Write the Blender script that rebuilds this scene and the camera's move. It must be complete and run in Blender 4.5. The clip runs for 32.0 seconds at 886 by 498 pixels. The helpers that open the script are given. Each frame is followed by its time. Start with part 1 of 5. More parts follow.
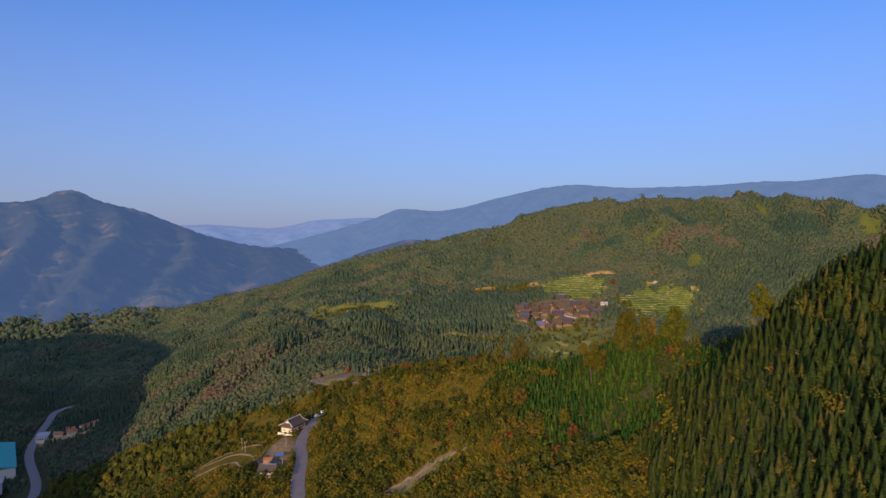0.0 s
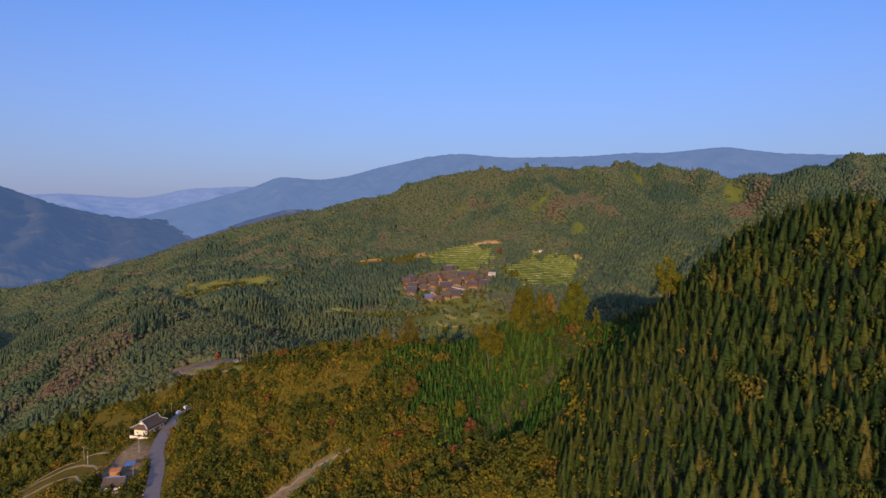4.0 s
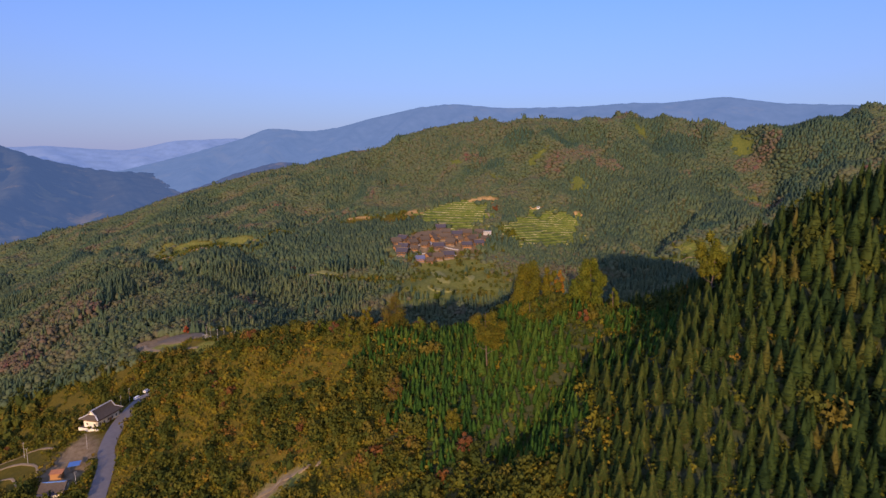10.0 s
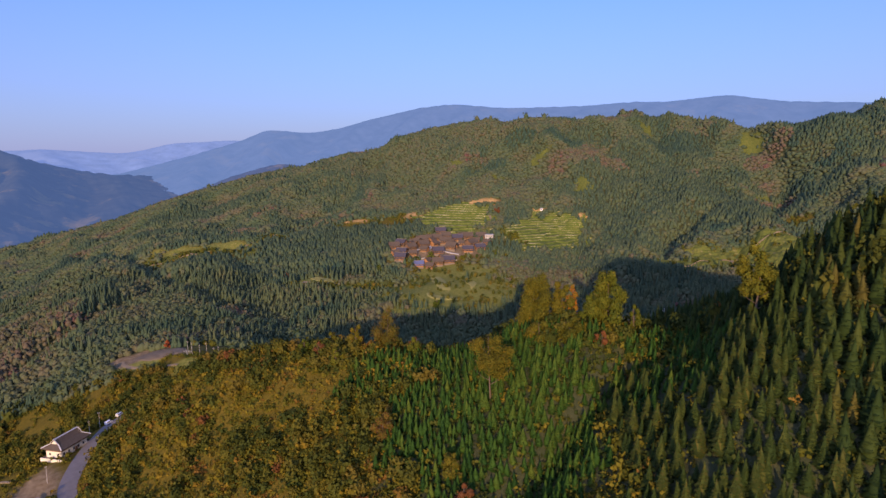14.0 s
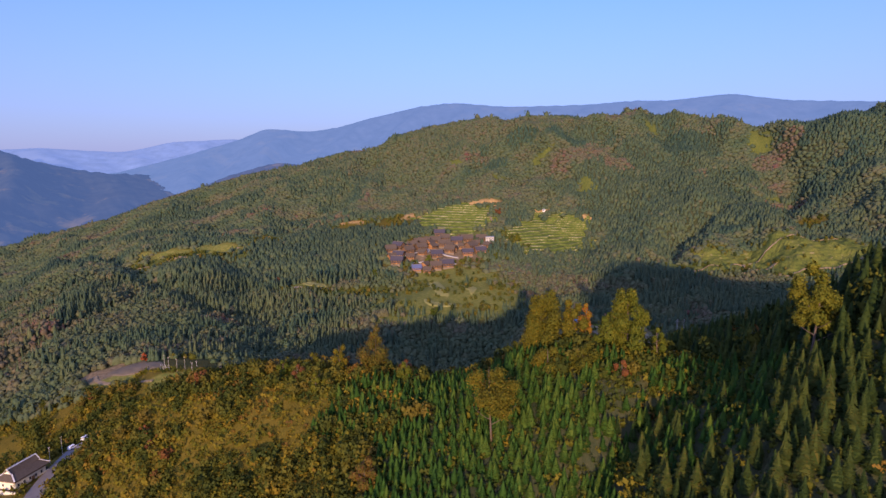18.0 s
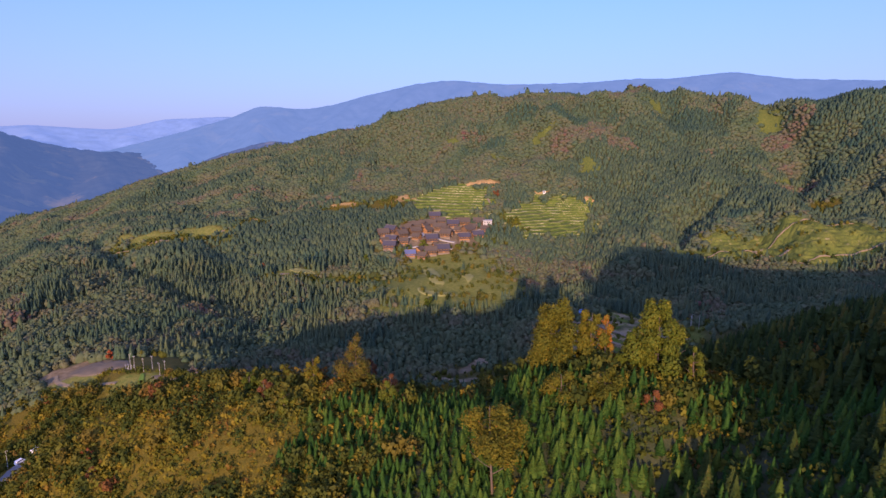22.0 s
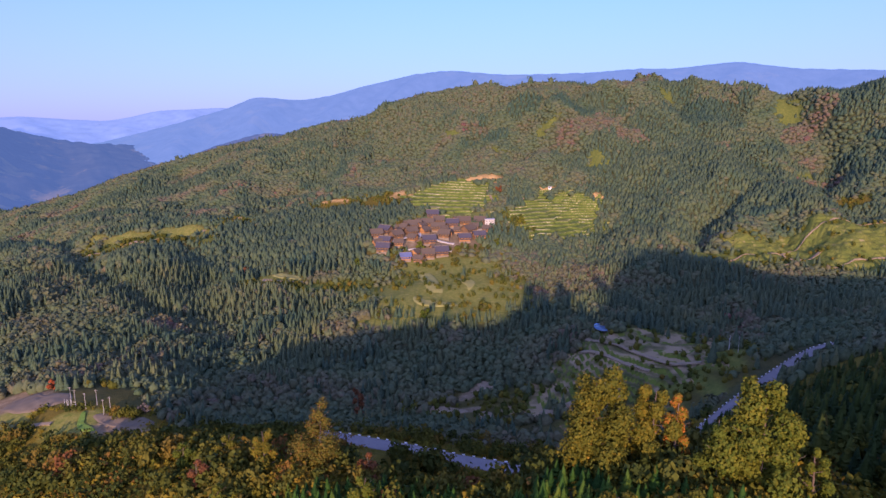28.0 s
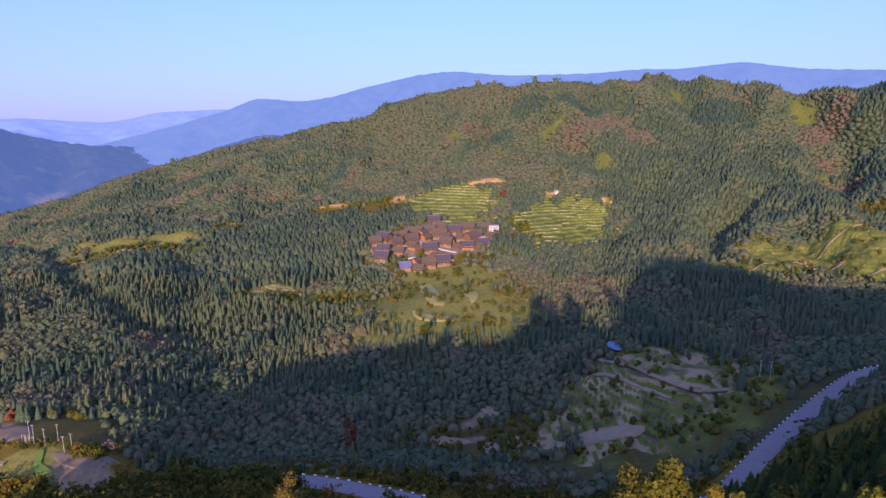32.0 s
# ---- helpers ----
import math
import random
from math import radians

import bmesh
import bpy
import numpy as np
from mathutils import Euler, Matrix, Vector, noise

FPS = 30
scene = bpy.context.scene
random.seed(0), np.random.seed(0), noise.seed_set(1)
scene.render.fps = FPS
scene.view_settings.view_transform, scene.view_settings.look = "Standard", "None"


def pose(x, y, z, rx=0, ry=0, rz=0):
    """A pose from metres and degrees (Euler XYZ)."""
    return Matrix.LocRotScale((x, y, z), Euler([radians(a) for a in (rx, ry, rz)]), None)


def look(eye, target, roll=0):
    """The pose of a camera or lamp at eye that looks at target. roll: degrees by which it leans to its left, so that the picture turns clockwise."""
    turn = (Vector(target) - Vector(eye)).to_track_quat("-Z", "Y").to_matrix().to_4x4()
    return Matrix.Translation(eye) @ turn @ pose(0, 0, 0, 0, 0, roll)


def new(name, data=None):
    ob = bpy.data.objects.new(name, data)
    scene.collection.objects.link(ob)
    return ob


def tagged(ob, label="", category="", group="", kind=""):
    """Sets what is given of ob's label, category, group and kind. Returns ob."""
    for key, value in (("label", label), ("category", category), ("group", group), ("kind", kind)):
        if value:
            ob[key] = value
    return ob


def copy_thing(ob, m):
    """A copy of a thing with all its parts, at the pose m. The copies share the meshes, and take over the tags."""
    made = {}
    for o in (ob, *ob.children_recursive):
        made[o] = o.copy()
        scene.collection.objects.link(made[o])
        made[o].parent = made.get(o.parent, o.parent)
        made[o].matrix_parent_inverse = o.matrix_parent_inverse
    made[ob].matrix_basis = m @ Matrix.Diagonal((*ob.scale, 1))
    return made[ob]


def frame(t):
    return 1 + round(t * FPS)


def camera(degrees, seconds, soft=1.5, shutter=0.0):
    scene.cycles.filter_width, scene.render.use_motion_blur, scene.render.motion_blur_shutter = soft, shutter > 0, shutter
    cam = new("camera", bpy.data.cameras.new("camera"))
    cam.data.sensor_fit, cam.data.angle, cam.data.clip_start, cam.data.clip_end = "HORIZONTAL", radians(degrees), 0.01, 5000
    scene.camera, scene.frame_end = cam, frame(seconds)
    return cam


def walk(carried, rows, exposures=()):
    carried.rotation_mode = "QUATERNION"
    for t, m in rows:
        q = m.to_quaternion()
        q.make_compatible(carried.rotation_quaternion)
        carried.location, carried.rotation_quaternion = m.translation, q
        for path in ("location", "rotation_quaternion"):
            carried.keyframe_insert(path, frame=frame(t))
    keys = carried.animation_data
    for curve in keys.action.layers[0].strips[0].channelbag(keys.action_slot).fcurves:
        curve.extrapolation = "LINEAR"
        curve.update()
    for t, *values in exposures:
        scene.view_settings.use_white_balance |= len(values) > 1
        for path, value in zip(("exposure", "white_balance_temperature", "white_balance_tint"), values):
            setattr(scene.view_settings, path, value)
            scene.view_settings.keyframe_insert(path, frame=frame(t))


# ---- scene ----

# ------------------------------------------------------------ camera
cam = camera(70, 32.0, soft=1.5)
PATH = [
    (0, 4.89, -174.09, 298.13, 88.049, -0.244, 13.121),
    (0.5, 4.08, -169.42, 298.10, 86.007, -0.250, 13.184),
    (1, 3.46, -164.42, 297.84, 85.499, -0.189, 13.242),
    (1.5, 3.09, -158.75, 297.60, 85.479, -0.167, 11.160),
    (2, 1.84, -153.58, 297.68, 85.424, -0.118, 4.831),
    (2.5, 0.76, -148.65, 297.75, 85.381, -0.082, 3.063),
    (3, 0.01, -143.48, 297.69, 85.370, -0.104, 2.990),
    (3.5, -0.62, -138.29, 297.87, 85.341, -0.166, 2.900),
    (5.5, -1.37, -119.39, 298.87, 85.256, -0.254, 2.480),
    (6, -1.34, -114.68, 299.23, 85.274, -0.273, 2.452),
    (6.5, -1.47, -110.23, 299.44, 85.264, -0.260, 2.411),
    (7, -1.46, -105.46, 299.70, 85.250, -0.227, 2.370),
    (7.5, -1.46, -100.64, 299.94, 85.224, -0.214, 2.319),
    (8, -1.39, -96.17, 300.25, 84.776, -0.198, 2.309),
    (8.5, -1.42, -92.24, 300.36, 84.547, -0.202, 2.283),
    (9, -1.51, -88.85, 300.43, 82.815, -0.187, 2.269),
    (9.5, -1.54, -85.02, 300.74, 81.530, -0.149, 2.266),
    (10, -1.59, -80.63, 301.02, 80.979, -0.123, 2.215),
    (10.5, -1.53, -76.45, 301.21, 80.971, -0.104, 2.208),
    (11, -1.45, -72.45, 301.35, 80.970, -0.102, 2.208),
    (11.5, -1.39, -68.62, 301.51, 80.963, -0.065, 2.217),
    (12, -1.20, -64.44, 301.43, 80.981, -0.004, 2.224),
    (12.5, -0.99, -60.47, 301.17, 80.998, 0.060, 2.254),
    (13, -0.71, -56.51, 300.97, 80.998, 0.153, 2.301),
    (13.5, -0.55, -52.40, 300.75, 81.017, 0.215, 2.320),
    (14, -0.90, -48.18, 300.24, 81.056, 0.272, 2.301),
    (14.5, -0.57, -43.91, 300.03, 81.066, 0.284, 2.310),
    (16.5, -0.04, -28.29, 300.18, 81.019, 0.274, 2.335),
    (17, -0.02, -24.45, 300.15, 81.031, 0.251, 2.343),
    (17.5, -0.03, -20.79, 300.03, 81.042, 0.228, 2.343),
    (18, -0.03, -16.98, 300.01, 80.976, 0.219, 2.356),
    (18.5, 0.03, -13.16, 300.02, 80.082, 0.191, 2.372),
    (19, 0.01, -8.85, 300.04, 79.232, 0.201, 2.381),
    (19.5, -0.06, -4.49, 299.99, 79.025, 0.180, 2.365),
    (20, -0.00, 0.00, 300.00, 79.046, 0.176, 2.312),
    (20.5, 0.08, 4.76, 299.98, 79.051, 0.170, 2.270),
    (21, -0.02, 9.86, 299.90, 79.058, 0.144, 2.185),
    (21.5, 0.10, 14.83, 299.83, 79.069, 0.097, 2.172),
    (22, 0.08, 20.23, 299.66, 79.087, 0.013, 2.098),
    (22.5, -0.03, 25.43, 299.71, 79.087, -0.049, 2.034),
    (23, -0.04, 30.60, 299.62, 79.101, -0.064, 1.994),
    (23.5, -0.02, 35.55, 299.48, 79.131, -0.062, 1.986),
    (24, 0.05, 40.80, 299.43, 79.158, -0.053, 1.962),
    (24.5, -0.07, 45.46, 299.36, 79.166, -0.046, 1.929),
    (25, -0.45, 50.04, 299.39, 79.180, -0.033, 1.906),
    (25.5, -0.71, 54.47, 299.31, 79.209, -0.014, 1.912),
    (27.5, -1.04, 71.88, 299.34, 78.350, 0.022, 2.010),
    (28, -1.04, 76.19, 299.45, 78.323, 0.063, 2.036),
    (28.5, -1.15, 80.45, 299.49, 78.348, 0.069, 2.060),
    (29, -1.21, 84.52, 299.64, 78.351, 0.067, 2.084),
    (29.5, -1.39, 88.57, 299.82, 78.346, 0.082, 2.110),
    (30, -1.44, 92.52, 299.85, 78.346, 0.073, 2.148),
    (30.5, -1.52, 96.64, 299.86, 78.359, 0.074, 2.168),
    (31, -1.47, 100.55, 299.75, 78.394, 0.095, 2.210),
    (31.5, -1.34, 104.48, 299.87, 78.408, 0.126, 2.250),
    (32, -1.32, 108.00, 300.00, 78.422, 0.144, 2.264),
]
EXPOSURES = [(0.0, -0.33, 6850, 16), (9.0, -0.19, 6750, 23), (19.0, 0.1, 6400, 32), (32.0, 0.4, 6050, 42)]
SUN_STRENGTH, SKY_STRENGTH = 5.4, 0.13
SKY_TINT, HAZE_COLOUR, FILL_HALO_COLOUR = (0.93, 1.36, 2.0, 1.0), (2.48, 2.84, 4.85, 1.0), (5.8, 7.2, 13.0, 1.0)

walk(cam, [(r[0], pose(*r[1:])) for r in PATH], exposures=EXPOSURES)

# ------------------------------------------------------------ sky and sun
SUN_ELEVATION, SUN_LEFT = 12.4, 4.0        # degrees; the sun stands behind the flight, a little to its left
world = bpy.data.worlds.new("sky")
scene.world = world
world.use_nodes = True
wn = world.node_tree
sky = wn.nodes.new("ShaderNodeTexSky")
sky.sky_type, sky.sun_disc = "NISHITA", False
sky.sun_elevation, sky.sun_rotation = radians(SUN_ELEVATION), radians(180 + SUN_LEFT)
sky.altitude, sky.air_density, sky.dust_density, sky.ozone_density = 600, 1.0, 0.3, 4.0
wn.nodes["Background"].inputs["Strength"].default_value = SKY_STRENGTH
# blue valley haze lies along the horizon
geo = wn.nodes.new("ShaderNodeTexCoord")
sep = wn.nodes.new("ShaderNodeSeparateXYZ")
wn.links.new(geo.outputs["Generated"], sep.inputs[0])
haze = wn.nodes.new("ShaderNodeMapRange")
haze.inputs["From Min"].default_value, haze.inputs["From Max"].default_value = 0.0, 0.34
haze.inputs["To Min"].default_value, haze.inputs["To Max"].default_value = 0.85, 0.0
wn.links.new(sep.outputs["Z"], haze.inputs["Value"])
tint = wn.nodes.new("ShaderNodeMix")
tint.data_type, tint.blend_type = "RGBA", "MULTIPLY"
tint.inputs[0].default_value, tint.inputs[7].default_value = 1.0, SKY_TINT
wn.links.new(sky.outputs[0], tint.inputs[6])
veil = wn.nodes.new("ShaderNodeMix")
veil.data_type = "RGBA"
veil.inputs[7].default_value = HAZE_COLOUR
wn.links.new(haze.outputs[0], veil.inputs[0])
wn.links.new(tint.outputs[2], veil.inputs[6])
# broad blue halo round the sun, behind the flight, added to fill the shade
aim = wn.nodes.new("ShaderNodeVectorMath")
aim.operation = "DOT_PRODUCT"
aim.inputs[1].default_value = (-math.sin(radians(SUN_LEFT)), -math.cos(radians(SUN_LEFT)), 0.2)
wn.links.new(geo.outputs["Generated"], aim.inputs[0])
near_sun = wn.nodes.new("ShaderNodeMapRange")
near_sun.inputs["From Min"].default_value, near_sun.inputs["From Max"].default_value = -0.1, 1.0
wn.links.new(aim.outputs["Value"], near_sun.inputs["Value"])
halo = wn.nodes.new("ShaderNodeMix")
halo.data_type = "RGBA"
halo.inputs[7].default_value = FILL_HALO_COLOUR
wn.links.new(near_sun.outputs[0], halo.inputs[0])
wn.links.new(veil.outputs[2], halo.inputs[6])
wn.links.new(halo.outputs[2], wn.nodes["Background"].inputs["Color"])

sun = new("sun", bpy.data.lights.new("sun", "SUN"))
sun.data.energy, sun.data.angle, sun.data.color = SUN_STRENGTH, radians(0.6), (1.0, 0.72, 0.40)
sd = Vector((-math.sin(radians(SUN_LEFT)) * math.cos(radians(SUN_ELEVATION)),
             -math.cos(radians(SUN_LEFT)) * math.cos(radians(SUN_ELEVATION)), math.sin(radians(SUN_ELEVATION))))
sun.matrix_world = look(sd * 900, (0, 0, 0))

# ------------------------------------------------------------ materials
def material(name, rough=0.9, spec=0.15):
    m = bpy.data.materials.new(name)
    m.use_nodes = True
    b = m.node_tree.nodes["Principled BSDF"]
    b.inputs["Roughness"].default_value = rough
    b.inputs["Specular IOR Level"].default_value = spec
    return m, m.node_tree, b


def ramp(nt, source, stops):
    r = nt.nodes.new("ShaderNodeValToRGB")
    while len(r.color_ramp.elements) < len(stops):
        r.color_ramp.elements.new(0.5)
    for e, (p, c) in zip(r.color_ramp.elements, stops):
        e.position, e.color = p, (*c, 1)
    if source is not None:
        nt.links.new(source, r.inputs[0])
    return r.outputs[0]


def noise_out(nt, scale, detail=4.0, rough=0.6):
    tc = nt.nodes.new("ShaderNodeTexCoord")
    n = nt.nodes.new("ShaderNodeTexNoise")
    n.inputs["Scale"].default_value, n.inputs["Detail"].default_value = scale, detail
    n.inputs["Roughness"].default_value = rough
    nt.links.new(tc.outputs["Object"], n.inputs["Vector"])
    return n.outputs["Fac"]


def attribute(nt, name):
    a = nt.nodes.new("ShaderNodeAttribute")
    a.attribute_name = name
    return a.outputs["Fac"]


def mix(nt, fac, a, b, kind="MIX"):
    m = nt.nodes.new("ShaderNodeMix")
    m.data_type, m.blend_type = "RGBA", kind
    for sock, v in ((m.inputs[0], fac), (m.inputs[6], a), (m.inputs[7], b)):
        if isinstance(v, (int, float)):
            sock.default_value = v
        elif isinstance(v, tuple):
            sock.default_value = (*v, 1)
        else:
            nt.links.new(v, sock)
    return m.outputs[2]


def bump(nt, b, height, strength, dist):
    n = nt.nodes.new("ShaderNodeBump")
    n.inputs["Strength"].default_value, n.inputs["Distance"].default_value = strength, dist
    nt.links.new(height, n.inputs["Height"])
    nt.links.new(n.outputs[0], b.inputs["Normal"])


def plain(name, colour, rough=0.8, spread=0.35, scale=1.5, metal=0.0, relief=0.3):
    """One surface with uneven colour at two scales and a little relief."""
    m, nt, b = material(name, rough)
    n1, n2 = noise_out(nt, scale), noise_out(nt, scale * 9)
    lo, hi = tuple(c * (1 - spread) for c in colour), tuple(min(1, c * (1 + spread)) for c in colour)
    c = mix(nt, n2, ramp(nt, n1, [(0.3, lo), (0.7, hi)]), colour)
    nt.links.new(c, b.inputs["Base Color"])
    b.inputs["Metallic"].default_value = metal
    if relief:
        bump(nt, b, n2, relief, 0.05)
    return m


def foliage(name, stops, gloss=0.8):
    """Leaves: the tone of a tree picks its colour, finer noise breaks it up."""
    m, nt, b = material(name, gloss, 0.06)
    c = ramp(nt, attribute(nt, "tone"), stops)
    c = mix(nt, ramp(nt, noise_out(nt, 0.8), [(0.3, (0, 0, 0)), (0.7, (1, 1, 1))]), c, mix(nt, 1.0, c, (0.7, 0.75, 0.65), "MULTIPLY"))
    nt.links.new(c, b.inputs["Base Color"])
    return m


# ground: grass, dry grass, bare soil and pale field soil chosen by the land cover
ground_mat, nt, b = material("ground", 0.95, 0.05)
g1, g2, g3 = noise_out(nt, 0.03), noise_out(nt, 0.35), noise_out(nt, 2.5)
grass = mix(nt, g1, ramp(nt, g2, [(0.3, (0.055, 0.058, 0.010)), (0.7, (0.145, 0.112, 0.016))]), ramp(nt, g3, [(0.3, (0.085, 0.07, 0.011)), (0.7, (0.235, 0.155, 0.022))]))
field = ramp(nt, g2, [(0.3, (0.11, 0.135, 0.026)), (0.55, (0.19, 0.185, 0.042)), (0.75, (0.26, 0.215, 0.07))])
soil = ramp(nt, g2, [(0.3, (0.15, 0.105, 0.055)), (0.7, (0.27, 0.205, 0.12))])
clay = ramp(nt, g2, [(0.3, (0.36, 0.20, 0.065)), (0.7, (0.56, 0.37, 0.14))])
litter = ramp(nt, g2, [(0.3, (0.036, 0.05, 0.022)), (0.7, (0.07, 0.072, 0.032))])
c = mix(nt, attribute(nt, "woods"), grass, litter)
glade = ramp(nt, g2, [(0.3, (0.075, 0.10, 0.022)), (0.6, (0.13, 0.142, 0.03)), (0.8, (0.18, 0.165, 0.04))])
c = mix(nt, attribute(nt, "glade"), c, glade)
c = mix(nt, attribute(nt, "field"), c, field)
c = mix(nt, attribute(nt, "soil"), c, soil)
c = mix(nt, attribute(nt, "clay"), c, clay)
nt.links.new(c, b.inputs["Base Color"])
bump(nt, b, g3, 0.6, 0.5)

conifer_mat = foliage("conifer_needles", [(0.0, (0.015, 0.031, 0.010)), (0.5, (0.031, 0.052, 0.012)), (0.85, (0.058, 0.073, 0.015)), (1.0, (0.095, 0.082, 0.018))])
young_mat = foliage("young_conifer_needles", [(0.0, (0.014, 0.044, 0.009)), (0.55, (0.034, 0.082, 0.013)), (1.0, (0.08, 0.115, 0.016))])
leaf_mat = foliage("broad_leaves", [(0.0, (0.042, 0.056, 0.012)), (0.35, (0.082, 0.086, 0.014)), (0.6, (0.12, 0.10, 0.017)), (0.8, (0.15, 0.10, 0.019)), (0.93, (0.16, 0.065, 0.02)), (1.0, (0.12, 0.05, 0.03))])
brush_mat = foliage("brush_leaves", [(0.0, (0.034, 0.052, 0.012)), (0.3, (0.088, 0.09, 0.012)), (0.6, (0.15, 0.126, 0.014)), (0.88, (0.21, 0.142, 0.016)), (1.0, (0.17, 0.09, 0.02))])
# far foliage: paler and bluer than the near leaves, haze mixed into the colour
hazed_leaf_mat = foliage("hazed_broad_leaves", [(0.0, (0.062, 0.098, 0.052)), (0.35, (0.09, 0.115, 0.058)), (0.6, (0.112, 0.118, 0.064)), (0.8, (0.128, 0.108, 0.068)), (0.92, (0.136, 0.092, 0.066)), (1.0, (0.145, 0.075, 0.06))])
hazed_conifer_mat = foliage("hazed_conifer_needles", [(0.0, (0.04, 0.078, 0.055)), (0.4, (0.068, 0.10, 0.056)), (0.8, (0.104, 0.126, 0.06)), (1.0, (0.13, 0.132, 0.06))])
bark_mat = plain("bark", (0.12, 0.09, 0.065), 0.95, scale=3)
asphalt_mat = plain("asphalt", (0.205, 0.185, 0.17), 0.85, 0.2, 0.4)

timber_mat = plain("weathered_timber", (0.17, 0.10, 0.055), 0.8, 0.35, 0.6)
timber_new_mat = plain("new_timber", (0.36, 0.18, 0.07), 0.75, 0.25, 2.0)
tile_mat = plain("grey_brown_roof_tiles", (0.105, 0.08, 0.056), 0.8, 0.35, 1.2)
tile_blue_mat = plain("slate_blue_roof_tiles", (0.072, 0.066, 0.078), 0.8, 0.3, 1.2)
sheet_blue_mat = plain("blue_sheet_metal", (0.09, 0.20, 0.44), 0.45, 0.15, 0.6)
teal_mat = plain("teal_sheet_metal", (0.03, 0.33, 0.27), 0.5, 0.12, 0.1)
plaster_mat = plain("cream_plaster", (0.72, 0.66, 0.50), 0.9, 0.1, 0.8)
trim_mat = plain("pale_ridge_mortar", (0.62, 0.60, 0.56), 0.9, 0.1, 1.0)
stone_mat = plain("field_stone", (0.20, 0.16, 0.12), 0.95, 0.35, 1.5)
concrete_mat = plain("concrete", (0.42, 0.40, 0.37), 0.9, 0.15, 0.5)
white_paint_mat = plain("white_paint", (0.80, 0.79, 0.76), 0.6, 0.06, 2.0)
black_paint_mat = plain("black_paint", (0.03, 0.03, 0.035), 0.6, 0.1, 2.0)
clay_mat = plain("orange_clay", (0.48, 0.20, 0.09), 0.95, 0.3, 0.3)
glass_mat = plain("dark_window_glass", (0.03, 0.035, 0.045), 0.15, 0.1, 1.0, relief=0)
rubber_mat = plain("tyre_rubber", (0.02, 0.02, 0.02), 0.9, 0.1, 2.0)
red_leaf_mat = foliage("red_leaves", [(0.0, (0.13, 0.055, 0.025)), (0.6, (0.20, 0.075, 0.025)), (1.0, (0.34, 0.07, 0.03))])
gold_leaf_mat = foliage("gold_leaves", [(0.0, (0.055, 0.065, 0.010)), (0.35, (0.10, 0.098, 0.012)), (0.75, (0.17, 0.128, 0.014)), (0.95, (0.25, 0.115, 0.018)), (1.0, (0.36, 0.12, 0.02))])
green_leaf_mat = foliage("yellow_green_leaves", [(0.0, (0.04, 0.066, 0.010)), (0.5, (0.085, 0.105, 0.013)), (1.0, (0.165, 0.145, 0.016))])
pond_mat, nt, b = material("pond_water", 0.12, 0.5)
b.inputs["Base Color"].default_value = (0.10, 0.17, 0.26, 1)
bump(nt, b, noise_out(nt, 1.5), 0.1, 0.05)
# terraces: straw on the treads, grass on the banks
tread_mat, nt, b = material("straw_and_stubble", 0.95, 0.05)
oi_ = nt.nodes.new("ShaderNodeObjectInfo")
c = ramp(nt, oi_.outputs["Random"], [(0.0, (0.08, 0.115, 0.02)), (0.55, (0.11, 0.135, 0.026)), (0.85, (0.17, 0.16, 0.04)), (1.0, (0.32, 0.26, 0.11))])
c = mix(nt, ramp(nt, noise_out(nt, 0.12), [(0.4, (0, 0, 0)), (0.6, (1, 1, 1))]), c, (0.15, 0.18, 0.04))
nt.links.new(c, b.inputs["Base Color"])
bank_mat, nt, b = material("grassy_bank", 0.95, 0.05)
c = ramp(nt, noise_out(nt, 0.15), [(0.3, (0.075, 0.11, 0.018)), (0.6, (0.11, 0.14, 0.024)), (0.85, (0.18, 0.155, 0.04))])
nt.links.new(c, b.inputs["Base Color"])
bump(nt, b, noise_out(nt, 1.2), 0.5, 0.3)
bund_mat, nt, b = material("dry_mud_bund", 0.95, 0.05)
c = ramp(nt, noise_out(nt, 0.045, 5.0), [(0.38, (0.12, 0.145, 0.03)), (0.5, (0.22, 0.215, 0.07)), (0.62, (0.40, 0.36, 0.17))])
nt.links.new(c, b.inputs["Base Color"])
bump(nt, b, noise_out(nt, 1.5), 0.4, 0.2)
meadow_mat, nt, b = material("hill_meadow", 0.95, 0.05)
c = ramp(nt, noise_out(nt, 0.06, 6.0), [(0.3, (0.08, 0.11, 0.022)), (0.5, (0.14, 0.155, 0.03)), (0.7, (0.20, 0.195, 0.04))])
c = mix(nt, ramp(nt, noise_out(nt, 0.5), [(0.4, (0, 0, 0)), (0.7, (1, 1, 1))]), c, (0.10, 0.12, 0.025))
nt.links.new(c, b.inputs["Base Color"])
bump(nt, b, noise_out(nt, 0.9), 0.8, 0.5)
verge_mat, nt, b = material("grassy_verge", 0.95, 0.05)
c = ramp(nt, noise_out(nt, 0.07, 5.0), [(0.4, (0.06, 0.075, 0.018)), (0.55, (0.13, 0.14, 0.035)), (0.68, (0.26, 0.22, 0.09))])
nt.links.new(c, b.inputs["Base Color"])
plot_mat, nt, b = material("dry_plots", 0.95, 0.05)
c = ramp(nt, noise_out(nt, 0.05, 4.0), [(0.36, (0.06, 0.07, 0.022)), (0.46, (0.14, 0.118, 0.05)), (0.55, (0.28, 0.21, 0.11))])
nt.links.new(c, b.inputs["Base Color"])
bump(nt, b, noise_out(nt, 0.9), 0.6, 0.3)
roof_dim_blue_mat = plain("faded_blue_roof_sheet", (0.11, 0.13, 0.22), 0.6, 0.25, 0.8)

